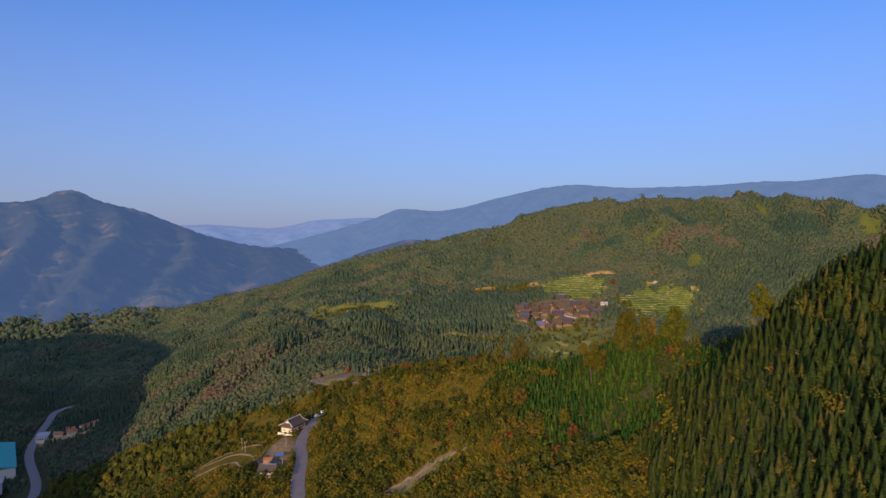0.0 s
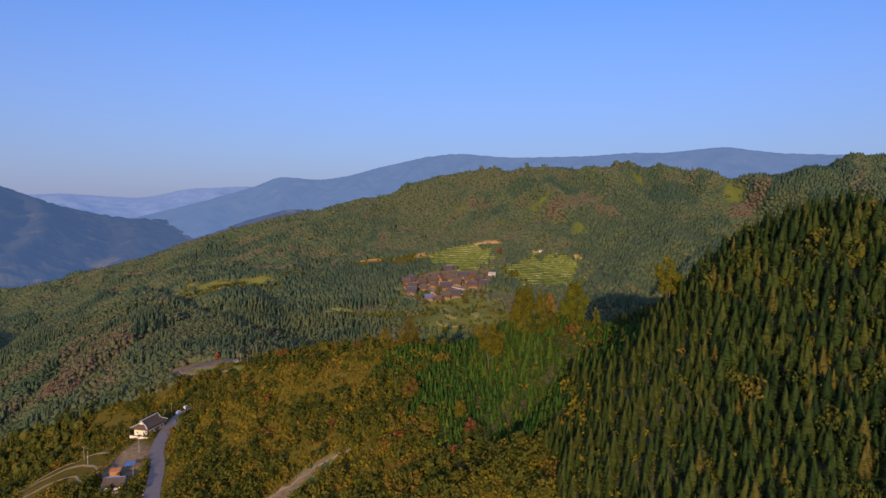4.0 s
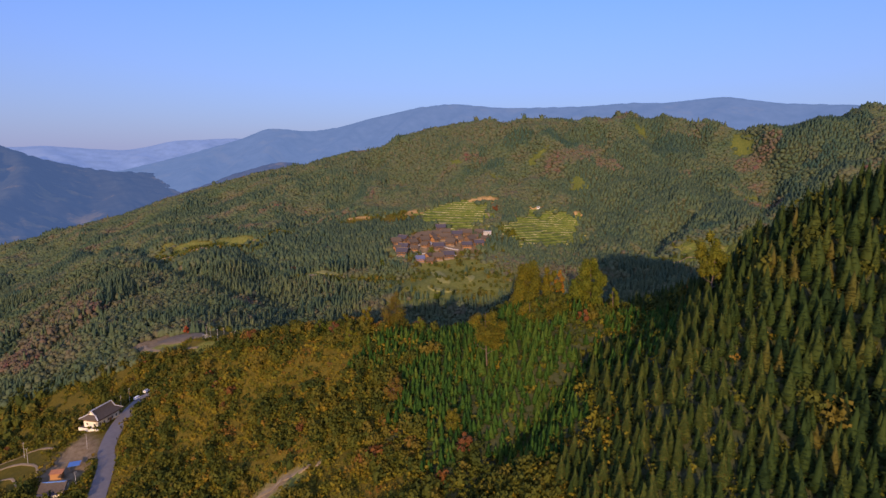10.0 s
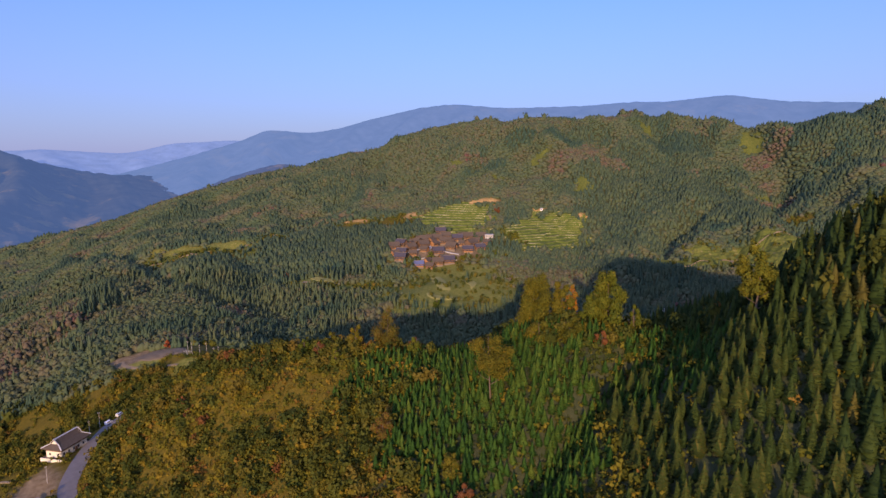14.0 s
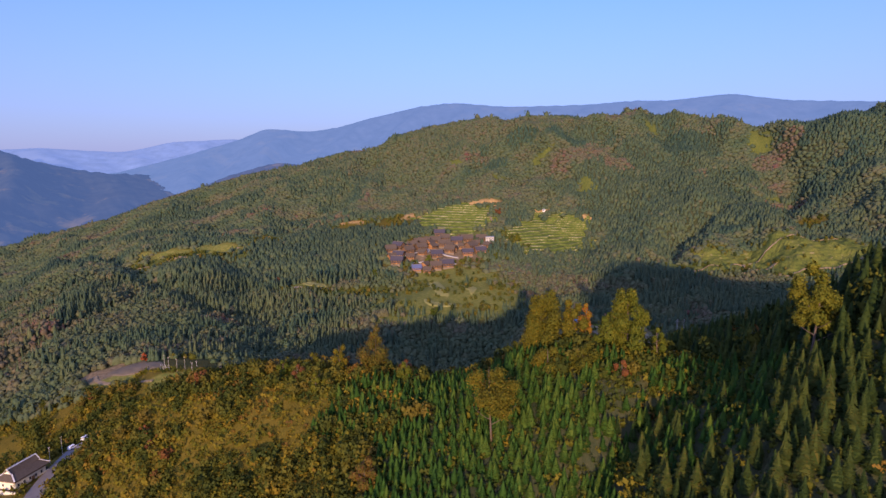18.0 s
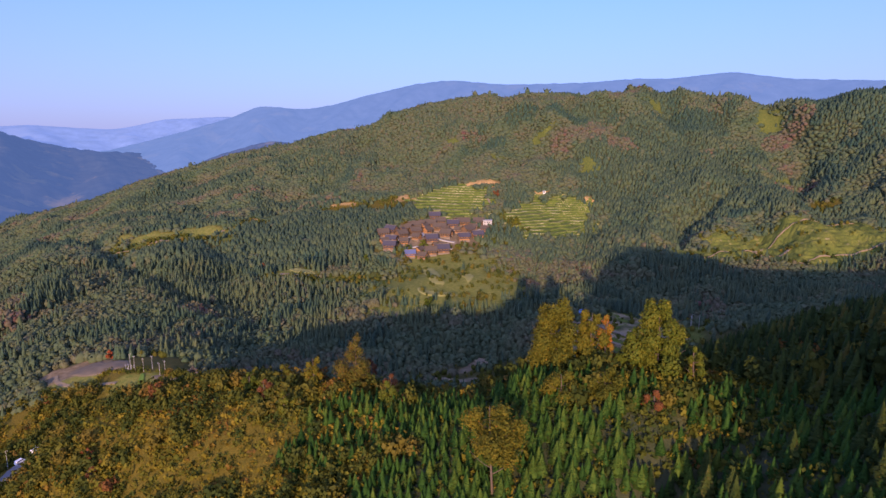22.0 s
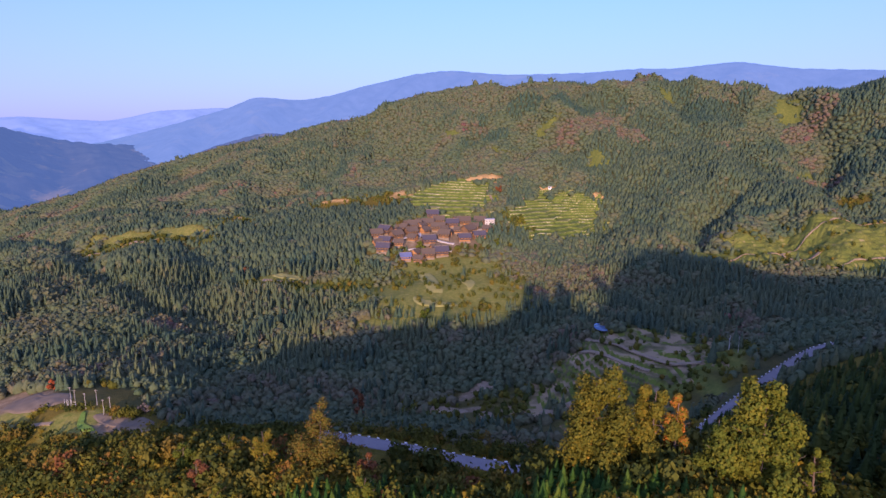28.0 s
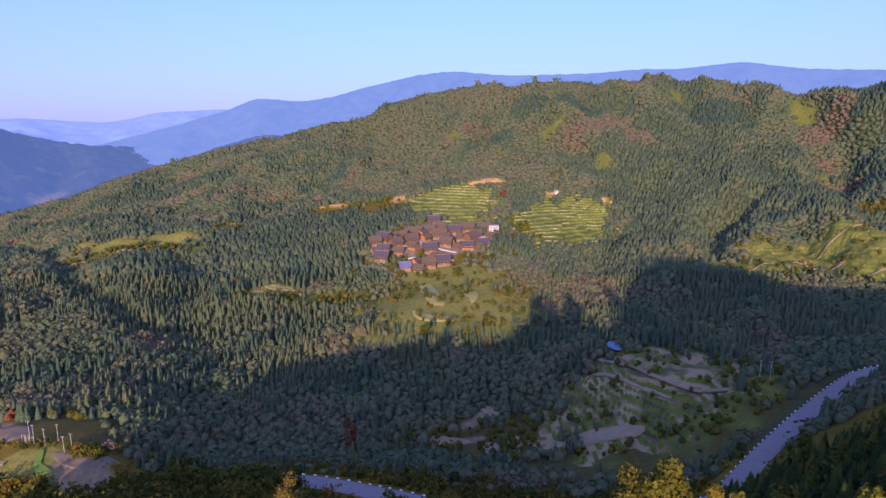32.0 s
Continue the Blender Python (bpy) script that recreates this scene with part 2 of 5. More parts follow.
# ------------------------------------------------------------ the lie of the land
# Crests, faces, shelves and valley lines: (east, north, height) in metres.
LAND = {
    "main crest": [(-876, 1250, 124), (-716, 1260, 161), (-555, 1270, 209), (-393, 1270, 253), (-233, 1260, 287), (-129, 1240, 319), (-49, 1230, 347), (72, 1220, 351), (160, 1210, 358), (245, 1210, 346), (303, 1203, 368), (350, 1190, 355), (408, 1130, 345), (471, 1080, 325)],
    "east crest": [(498, 1040, 325), (536, 980, 339), (570, 945, 345), (640, 930, 352), (700, 850, 340)],
    "back slope": [(-900, 1400, 90), (-600, 1430, 130), (-300, 1430, 190), (-50, 1400, 260), (150, 1400, 270), (320, 1390, 270), (450, 1300, 260), (560, 1180, 270), (680, 1120, 300), (720, 1400, 200), (-1050, 1150, 70)],
    "upper face": [(63, 1080, 301), (-112, 1080, 258), (-264, 1000, 211), (-411, 960, 191), (-509, 860, 160), (340, 1050, 298), (200, 960, 259), (276, 860, 230), (32, 1010, 255), (402, 850, 218), (502, 920, 268)],
    "terraces": [(14, 905, 225), (-20, 850, 205), (-59, 800, 195), (106, 880, 213), (155, 830, 196), (62, 800, 194), (94, 720, 176)],
    "village shelf": [(-39, 780, 190), (23, 745, 187), (-91, 690, 181), (-37, 690, 178), (-55, 655, 169), (-20, 665, 171)],
    "lower face": [(-28, 580, 163), (-37, 545, 159), (9, 590, 161), (-154, 610, 163), (-64, 505, 153), (12, 520, 152), (-87, 600, 158)],
    "west shelf": [(-265, 805, 184), (-298, 745, 180), (-330, 770, 184), (-380, 760, 177), (-352, 692, 170), (-443, 760, 167), (-207, 520, 155), (-203, 640, 160), (-305, 520, 166), (-179, 400, 160), (-131, 470, 148)],
    "east shelf": [(240, 640, 173), (321, 690, 186), (355, 670, 182), (385, 740, 196), (218, 610, 171), (165, 680, 174), (239, 840, 213)],
    "valley": [(239, 470, 172), (165, 490, 160), (56, 460, 147), (-9, 430, 138), (-65, 400, 143), (-103, 350, 155), (-147, 385, 158)],
    "field knoll": [(90, 479, 162), (118, 460, 165), (141, 430, 168), (128, 400, 171), (102, 410, 166), (78, 440, 164), (16, 437, 140), (13, 385, 144), (62, 390, 151), (-12, 405, 139)],
    "back road": [(84, 307, 171), (113, 336, 173), (148, 369, 176), (187, 402, 178), (138, 398, 180)],
    "low road": [(-63, 316, 170), (-28, 308, 170), (0, 300, 169), (35, 293, 168.5), (-110, 318, 165)],
    "yard": [(-205, 356, 166), (-192, 345, 167), (-166, 337, 168), (-150, 330, 168.5), (-135, 328, 168), (-250, 370, 155), (-160, 312, 165)],
    "house road": [(-149.5, 141, 148), (-160.5, 164, 149), (-174.5, 198, 150), (-182.5, 212, 150.5), (-190.5, 235, 151), (-194.5, 260, 152), (-194.5, 275, 152.5)],
    "house bench": [(-207.5, 240, 151), (-196.5, 216, 149), (-190.5, 182, 144), (-219.5, 212, 146), (-244.5, 190, 137), (-264.5, 260, 122), (-229.5, 265, 138)],
    "west valley": [(-624, 420, 40), (-690, 520, 42), (-690, 600, 44), (-560, 360, 40), (-500, 300, 40), (-560, 470, 60), (-347, 250, 84), (-370, 330, 106), (-443, 480, 124), (-584, 560, 92), (-640, 560, 60), (-780, 480, 42), (-952, 700, 57), (-560, 200, 40), (-320, 120, 80)],
    "spur crest": [(47, 173, 238), (22, 188, 232), (-10, 205, 214.5), (-36, 218, 216), (-50, 215, 214), (-92, 230, 206), (-120, 235, 198), (-143, 232, 193)],
    "spur back": [(-22, 230, 201), (2, 222, 205), (-28, 250, 187), (0, 245, 188), (-8, 272, 173), (24, 228, 206), (34, 258, 187), (40, 212, 222)],
    "spur face": [(-131, 200, 178), (-102, 190, 184), (-58, 170, 197), (-26, 150, 210), (-44, 140, 198), (-75, 145, 185), (-21, 112, 203), (5, 136, 218), (15, 85, 210), (27, 82, 206), (31, 102, 210), (34, 118, 216), (-74, 135, 176), (-105, 130, 163), (-3, 60, 193)],
    "conifer hill": [(54, 86, 229), (77, 78, 238), (88, 67, 230), (106, 93, 252), (39, 72, 216), (118, 104, 272), (71, 100, 246), (50, 134, 228), (57, 98, 238), (73, 110, 251), (38, 124, 222), (58, 130, 235), (70, 130, 241), (78, 145, 240), (69, 74, 231), (89, 46, 221), (116, 65, 241), (48, 53, 207), (77, 36, 207), (108, 36, 218)],
    "hill crest": [(142, 112, 292), (108, 118, 278), (97, 141, 266), (130, 150, 276), (185, 110, 284), (175, 165, 266), (160, 40, 235), (110, 0, 200), (150, -70, 198), (60, -40, 190), (120, -170, 190), (190, -30, 235)],
    "hill back": [(81, 162, 238), (100, 180, 244), (105, 225, 228), (77, 190, 229), (75, 235, 213), (112, 280, 203), (128, 300, 199), (155, 340, 197), (190, 250, 232), (240, 350, 208), (330, 420, 190), (420, 560, 178)],
    "near ground": [(0, -60, 190), (0, -174, 185), (-120, -120, 130), (-150, 20, 140), (-90, 60, 160), (-300, -200, 90)],
    # first three points: unseen hills added to throw shade on the west valley
    "west behind": [(-560, 0, 190), (-720, 60, 210), (-430, -70, 160), (-800, 260, 120), (-400, 120, 75), (-500, 120, 90), (-900, 450, 75), (-1000, 900, 70), (-700, 900, 95), (-850, 1050, 85)],
}
ROADS = {
    "road_house": ([(-132.5, 100, 147), (-149.5, 141, 148), (-160.5, 164, 149), (-174.5, 198, 150), (-182.5, 212, 150.5), (-190.5, 235, 151), (-194, 256, 152), (-193.5, 275, 153), (-178, 296, 156), (-150, 310, 161), (-110, 319, 166), (-65, 316.5, 170), (-28, 308, 170), (0, 300, 169), (35, 293, 168.5), (60, 296, 169.5), (84, 307, 171), (113, 336, 173), (148, 369, 176), (187, 402, 178), (212, 411, 179), (245, 408, 180), (300, 390, 182)], 7.6),
    "road_valley": ([(-480, 280, 41), (-524, 334, 41), (-585, 385, 41), (-616, 416, 41), (-651, 463, 42), (-680, 505, 42), (-700, 534, 43), (-702, 558, 44), (-690, 578, 44), (-672, 600, 46)], 9.0),
}


def spline(points, step=2.0):
    """A smooth line through the points, cut into short steps."""
    p = np.array(points, float)
    q = np.vstack([2 * p[0] - p[1], p, 2 * p[-1] - p[-2]])
    out = []
    for i in range(1, len(q) - 2):
        n = max(2, int(np.linalg.norm(q[i + 1] - q[i]) / step))
        for k in range(n):
            t = k / n
            out.append(0.5 * (2 * q[i] + (q[i + 1] - q[i - 1]) * t + (2 * q[i - 1] - 5 * q[i] + 4 * q[i + 1] - q[i + 2]) * t * t
                              + (3 * q[i] - q[i - 1] - 3 * q[i + 1] + q[i + 2]) * t ** 3))
    out.append(p[-1])
    return np.array(out)


ROAD_LINES = {k: (spline(v[0]), v[1]) for k, v in ROADS.items()}
_P = np.array([p for line in LAND.values() for p in line], float)


def _tps(d2):
    return 0.5 * d2 * np.log(d2 + 1e-6)


_n = len(_P)
_xy = _P[:, :2] / 100
_A = np.zeros((_n + 3, _n + 3))
_A[:_n, :_n] = _tps(((_xy[:, None] - _xy[None]) ** 2).sum(2)) + np.eye(_n) * 0.02
_A[:_n, _n:] = np.c_[np.ones(_n), _xy]
_A[_n:, :_n] = _A[:_n, _n:].T
_W = np.linalg.solve(_A, np.r_[_P[:, 2], 0, 0, 0])


def smooth01(v):
    v = np.clip(v, 0, 1)
    return v * v * (3 - 2 * v)


def waves(x, y, size, seed, octaves=4):
    """Soft uneven relief of about -1 to 1 from turned sine waves."""
    r = np.random.RandomState(seed)
    out, amp = np.zeros_like(x, dtype=float), 1.0
    for o in range(octaves):
        for k in range(4):
            a, p, s = r.uniform(0, 6.28), r.uniform(0, 6.28), size / 2 ** o * r.uniform(0.7, 1.4)
            out += amp * 0.35 * np.sin((x * math.cos(a) + y * math.sin(a)) * 6.283 / s + p + 1.3 * np.sin((x * math.sin(a) - y * math.cos(a)) * 4.0 / s + p))
        amp *= 0.55
    return out


def road_near(x, y):
    """Distance to the nearest road line less half its width, and that line's height there."""
    best, hz = np.full(x.shape, 1e9), np.zeros(x.shape)
    for pts, width in ROAD_LINES.values():
        m = (x > pts[:, 0].min() - 40) & (x < pts[:, 0].max() + 40) & (y > pts[:, 1].min() - 40) & (y < pts[:, 1].max() + 40)
        idx = np.nonzero(m)
        if not len(idx[0]):
            continue
        d = np.hypot(x[idx][:, None] - pts[None, :, 0], y[idx][:, None] - pts[None, :, 1])
        j = d.argmin(1)
        dd = d[np.arange(len(j)), j] - width / 2
        better = dd < best[idx]
        sub = tuple(a[better] for a in idx)
        best[sub], hz[sub] = dd[better], pts[j[better], 2]
    return best, hz


# ravines down the wooded slopes: line, depth, half-width
RAVINES = [
    ([(52, 150), (30, 131), (12, 111), (0, 90)], 8, 7.5),
    ([(-629, 942), (-419, 722), (-318, 604), (-266, 556), (-225, 520)], 9, 13),
    ([(322, 830), (288, 806), (254, 762), (222, 702)], 22, 18),
    ([(470, 1010), (480, 960), (474, 925), (458, 885)], 22, 18),
    ([(-262, 676), (-238, 625), (-226, 570), (-190, 505)], 4, 16),
    ([(-300, 640), (-318, 560), (-330, 480), (-345, 400)], 11, 12),
    ([(-400, 560), (-410, 480), (-400, 400), (-380, 340)], 11, 14),
    ([(172, 800), (146, 752), (124, 705), (118, 660)], 10, 16),
    ([(60, 1150), (90, 1060), (150, 980), (200, 880)], 12, 26),
    ([(-180, 1160), (-210, 1040), (-250, 960), (-330, 880)], 12, 28),
    ([(-420, 1150), (-470, 1010), (-560, 880)], 13, 30),
    ([(340, 1120), (330, 1010), (370, 900)], 13, 24),
]


def height(x, y):
    """The ground's height at any place."""
    x, y = np.asarray(x, float), np.asarray(y, float)
    shape = x.shape
    x, y = x.ravel(), y.ravel()
    z = np.empty_like(x)
    cx, cy = np.clip(x, -1050, 740), np.clip(y, -260, 1430)
    for i in range(0, len(x), 40000):
        q = np.c_[cx[i:i + 40000], cy[i:i + 40000]] / 100
        d2 = ((q[:, None] - _xy[None]) ** 2).sum(2)
        z[i:i + 40000] = _tps(d2) @ _W[:_n] + _W[_n] + q @ _W[_n + 1:]
    far = smooth01(np.hypot(x - cx, y - cy) / 500)
    z = z * (1 - far) + 55 * far
    wild = smooth01((y - 480) / 200)
    z += waves(x, y, 120, 5) * (0.8 + 4.0 * wild * smooth01((np.hypot(x + 30, y - 740) - 130) / 80)) + waves(x, y, 28, 6, 3) * 0.5
    gully = smooth01((y - 560) / 160) * smooth01((np.hypot((x - 20) / 1.25, y - 770) - 170) / 90) * (1 - smooth01((y - 1150) / 80)) * smooth01((np.hypot((x + 345) / 1.5, y - 735) - 60) / 60)
    gully *= 0.4 + 0.6 * smooth01((x + 260) / 120)
    z += gully * 9 * np.sin((x + 0.35 * (y - 800)) * 6.283 / 165 + 1.2 * np.sin(y / 90)) + gully * 4 * np.sin((x - 0.2 * y) * 6.283 / 74 + 2)
    for pts, depth, wide in RAVINES:
        best = np.full(len(x), 1e9)
        for (ax, ay), (bx, by) in zip(pts[:-1], pts[1:]):
            u = np.clip(((x - ax) * (bx - ax) + (y - ay) * (by - ay)) / ((bx - ax) ** 2 + (by - ay) ** 2), 0, 1)
            best = np.minimum(best, np.hypot(x - ax - u * (bx - ax), y - ay - u * (by - ay)))
        z -= depth * np.exp(-(best / wide) ** 2)
    banks = smooth01((-12 - x) / 20) * smooth01((x + 165) / 15) * smooth01((y - 100) / 15) * smooth01((228 - y) / 15)
    z += banks * 0.75 * np.sin(z * 6.283 / 4.6 + 1.5 * waves(x, y, 60, 71, 2))
    west = smooth01((-70 - x) / 120) * smooth01((y - 400) / 100) * (1 - smooth01((y - 640) / 120))
    z += west * 2.5 * np.sin((x + 0.5 * y) * 6.283 / 130 + 0.8)
    rd, rz = road_near(x, y)
    w = 1 - smooth01((rd - 0.8) / 7.0)
    z = z * (1 - w) + (rz - 0.12) * w
    return z.reshape(shape)


# land cover: (east, north, half-length, half-width, turn in degrees)
CLEAR = {
    "plots": [(-234, 205, 32, 28, 0), (-197, 217, 11, 20, 15), (-212, 262, 16, 10, 0), (-190, 190, 13, 12, 0)],
    "glade": [(316, 1128, 18, 40, 0), (464, 1031, 24, 40, 0), (175, 943, 18, 22, 0), (112, 1041, 30, 12, 10), (43, 986, 30, 8, 0), (-25, 1056, 18, 16, 0), (428, 904, 34, 10, 10), (-120, 1010, 20, 9, 0), (230, 1150, 26, 16, 0),
              (-18, 574, 78, 62, 0), (-110, 590, 60, 26, 15), (-338, 720, 96, 26, 6), (62, 770, 26, 56, 10), (-60, 512, 40, 14, 10), (345, 668, 150, 62, 6), (100, 425, 80, 60, 40)],
    "field": [(-5, 782, 52, 24, 5), (-48, 828, 30, 22, 0), (-15, 636, 62, 30, 0), (-18, 850, 62, 62, 20), (104, 800, 58, 90, -15), (-18, 572, 76, 58, 0), (-165, 611, 26, 11, 0), (-338, 742, 76, 13, 10), (345, 672, 140, 58, 6), (250, 640, 40, 14, 20),
              (-60, 512, 30, 9, 10), (-75, 125, 22, 9, 30), (-172, 332, 17, 13, 0), (-150, 322, 26, 9, -20), (-218, 350, 26, 14, 0)],
    "meadow": [(-88, 862, 22, 34, 0), (-172, 846, 34, 24, -8), (-264, 785, 18, 26, 0), (430, 800, 30, 24, 0), (90, 372, 88, 40, 22), (22, 398, 52, 34, 10), (-15, 640, 66, 36, 0), (-15, 585, 80, 78, 0), (-110, 590, 60, 26, 15), (62, 770, 30, 60, 10), (-35, 712, 86, 78, 10), (330, 664, 160, 74, 6), (-338, 712, 96, 30, 6), (-165, 598, 40, 26, 0), (-100, 850, 46, 44, 0), (-160, 850, 44, 26, 0), (-262, 792, 26, 24, 0), (100, 425, 78, 58, 40), (10, 400, 50, 40, 0), (-180, 345, 60, 34, -15)],
    "soil": [(-35, 712, 66, 42, 10), (-228, 362, 30, 15, -10), (-148, 322, 20, 9, -30), (5, 432, 16, 5, 60), (-5, 405, 18, 5, 10), (-197, 205, 14, 26, 10), (-80, 128, 20, 4, 25), (-64, 506, 13, 5, 0), (-155, 395, 10, 6, 0)],
    "clay": [(-264, 803, 9, 7, 0), (-84, 878, 11, 15, 20), (-92, 858, 8, 6, 0), (-70, 868, 7, 6, 0), (-165, 864, 26, 7, -10), (18, 902, 36, 11, 10), (34, 884, 12, 6, 30), (104, 886, 13, 5, 0), (158, 846, 9, 9, -30), (-600, 445, 40, 12, 20)],
}


def cover(kind, x, y, soft=0.25):
    out = np.zeros(np.shape(x))
    wob = waves(np.asarray(x, float), np.asarray(y, float), 30, 9, 2) * 0.18
    for cx, cy, a, b_, turn in CLEAR[kind]:
        c_, s_ = math.cos(radians(turn)), math.sin(radians(turn))
        u, v = ((x - cx) * c_ + (y - cy) * s_) / a, (-(x - cx) * s_ + (y - cy) * c_) / b_
        out = np.maximum(out, smooth01((1 + wob - np.hypot(u, v)) / soft))
    return out


def mesh_from(name, verts, faces, mats=(), attrs=None, smooth=False):
    """A mesh from arrays: faces is an (n, 3) or (n, 4) array; attrs are one value a face."""
    me = bpy.data.meshes.new(name)
    verts, faces = np.asarray(verts, np.float32), np.asarray(faces, np.int32)
    n, k = faces.shape
    me.vertices.add(len(verts))
    me.vertices.foreach_set("co", verts.ravel())
    me.loops.add(n * k)
    me.loops.foreach_set("vertex_index", faces.ravel())
    me.polygons.add(n)
    me.polygons.foreach_set("loop_start", np.arange(0, n * k, k, dtype=np.int32))
    me.polygons.foreach_set("loop_total", np.full(n, k, np.int32))
    me.polygons.foreach_set("use_smooth", np.full(n, bool(smooth)))
    for m in mats:
        me.materials.append(m)
    for key, v in (attrs or {}).items():
        dom = "POINT" if len(v) == len(verts) and len(v) != n else "FACE"
        me.attributes.new(key, "FLOAT", dom).data.foreach_set("value", np.asarray(v, np.float32))
    me.update(calc_edges=True)
    return me


def grid_faces(nx, ny):
    i = np.arange(nx - 1)[None, :] + np.arange(ny - 1)[:, None] * nx
    i = i.ravel()
    return np.c_[i, i + 1, i + 1 + nx, i + nx]


def axis(lo, hi, step, out_lo, out_hi, grow=1.07):
    mid = list(np.arange(lo, hi + step, step))
    a, s = [], step
    while (a[-1] if a else lo) > out_lo:
        s *= grow
        a.append((a[-1] if a else lo) - s)
    c_, s = [], step
    while (c_[-1] if c_ else mid[-1]) < out_hi:
        s *= grow
        c_.append((c_[-1] if c_ else mid[-1]) + s)
    return np.array(a[::-1] + mid + c_)


gx = np.concatenate([axis(-1100, -309, 9.0, -4900, -310), np.arange(-300, 300, 3.5), axis(306, 720, 9.0, 305, 4900)])
gy = np.concatenate([axis(40, 480, 3.5, -2500, 479), axis(488, 1300, 8.0, 487, 4900)])
gx, gy = np.unique(gx), np.unique(gy)
GX, GY = np.meshgrid(gx, gy)
GZ = height(GX, GY)
TERRACED = [(-18, 850, 62, 62, 20, 2.5), (104, 800, 58, 90, -15, 2.2), (345, 668, 136, 54, 6, 2.6), (92, 428, 74, 50, 40, 1.9)]
CLEAR["terraced"] = [t_[:5] for t_ in TERRACED]
GZ = GZ - 3.5 * cover("terraced", GX, GY, 0.12)
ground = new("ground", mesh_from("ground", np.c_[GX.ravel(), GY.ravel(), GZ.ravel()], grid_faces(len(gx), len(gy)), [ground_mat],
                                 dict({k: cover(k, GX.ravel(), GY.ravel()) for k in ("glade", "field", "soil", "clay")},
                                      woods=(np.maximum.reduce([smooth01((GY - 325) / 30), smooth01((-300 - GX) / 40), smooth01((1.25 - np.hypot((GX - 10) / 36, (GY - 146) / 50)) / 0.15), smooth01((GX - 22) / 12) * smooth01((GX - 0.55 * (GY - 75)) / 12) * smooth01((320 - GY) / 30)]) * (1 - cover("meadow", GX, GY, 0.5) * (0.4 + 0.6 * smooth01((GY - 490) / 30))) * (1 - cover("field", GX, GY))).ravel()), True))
tagged(ground, "grassy hillsides and valleys with fields and bare earth", "ground", kind="structure")


def ground_at(x, y):
    return float(height(np.array([x]), np.array([y]))[0])


# roads: asphalt ribbons with a little thickness
def ribbon(name, pts, width, mat, label, rise=0.0, thick=0.35, kind="structure", category="road", drape=False):
    t = np.gradient(pts[:, :2], axis=0)
    t /= np.linalg.norm(t, axis=1)[:, None] + 1e-9
    nrm = np.c_[t[:, 1], -t[:, 0]]
    rows = []
    for off, dz in ((-width / 2, -thick), (-width / 2, rise), (0, rise + 0.05), (width / 2, rise), (width / 2, -thick)):
        rows.append(np.c_[pts[:, :2] + nrm * off, pts[:, 2] + dz])
    v = np.stack(rows, 1).reshape(-1, 3)
    if drape:
        v[:, 2] = height(v[:, 0], v[:, 1]) + np.tile([-thick, rise, rise + 0.05, rise, -thick], len(pts))
    ob = new(name, mesh_from(name, v, grid_faces(5, len(pts))[:, ::-1], [mat]))
    return tagged(ob, label, category, kind=kind)


for rname, (pts, width) in ROAD_LINES.items():
    ribbon(rname, pts, width, asphalt_mat, "grey asphalt mountain road on a cut bench", 0.15 if rname == "road_house" else 1.0)

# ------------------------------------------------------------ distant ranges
# blue emission and a bluish base stand in for the haze before a range
def range_mat(name, colour, haze_glow, strength, patch=(2.4, 1.8, 1.1), size=0.006):
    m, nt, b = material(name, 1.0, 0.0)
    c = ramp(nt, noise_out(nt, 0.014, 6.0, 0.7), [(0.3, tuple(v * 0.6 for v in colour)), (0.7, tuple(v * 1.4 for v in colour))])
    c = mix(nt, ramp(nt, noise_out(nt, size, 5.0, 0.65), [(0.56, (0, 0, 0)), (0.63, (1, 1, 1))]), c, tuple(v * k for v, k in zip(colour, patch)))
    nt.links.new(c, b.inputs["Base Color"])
    b.inputs["Emission Color"].default_value = (*haze_glow, 1)
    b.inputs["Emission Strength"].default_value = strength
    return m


def far_range(name, knots, dist, depth, foot, mat, seed, label, rough=6.0, spurs=30.0, every=5.0, fall=1.3):
    """A mountain range that rises to a crest line given by bearing and elevation in degrees; wooded spurs run down from it."""
    az = np.linspace(knots[0][0], knots[-1][0], 420)
    el = np.interp(az, [k[0] for k in knots], [k[1] for k in knots])
    k5 = np.ones(7) / 7
    el = np.convolve(np.pad(el, 3, mode="edge"), k5, "valid")
    rows, n = [], 64
    crest = 300 + dist * np.tan(np.radians(el))
    for j in range(n):
        u = j / (n - 1)                       # 0 at the crest, 1 at the foot
        r = dist - depth * u
        x, y = r * np.sin(np.radians(az)), r * np.cos(np.radians(az))
        bend = az + every * (0.45 * math.sin(4.2 * u + seed) + 0.3 * np.sin(az / every * 0.7 + 3 * u + seed))
        ridge = 0.6 * np.cos(bend * 2 * math.pi / every) + 0.3 * np.cos((bend * 2.1 + 3 * u) * 2 * math.pi / every + seed)
        hill = math.sin(math.pi * u ** 0.75) * (1 - u) ** 0.4 * np.clip((crest - foot - 60) / 220, 0.08, 1)
        z = crest * (1 - u) ** fall + foot * (1 - (1 - u) ** fall) + spurs * hill * ridge + hill * (waves(x, y, 420, seed, 3) + 0.6 * waves(x, y, 150, seed + 5, 3)) * rough + waves(x, y, 70, seed + 1, 3) * rough * 0.25
        rows.append(np.c_[x, y, z])
    x, y = (dist + 60) * np.sin(np.radians(az)), (dist + 60) * np.cos(np.radians(az))
    rows.insert(0, np.c_[x, y, rows[0][:, 2] - 40])
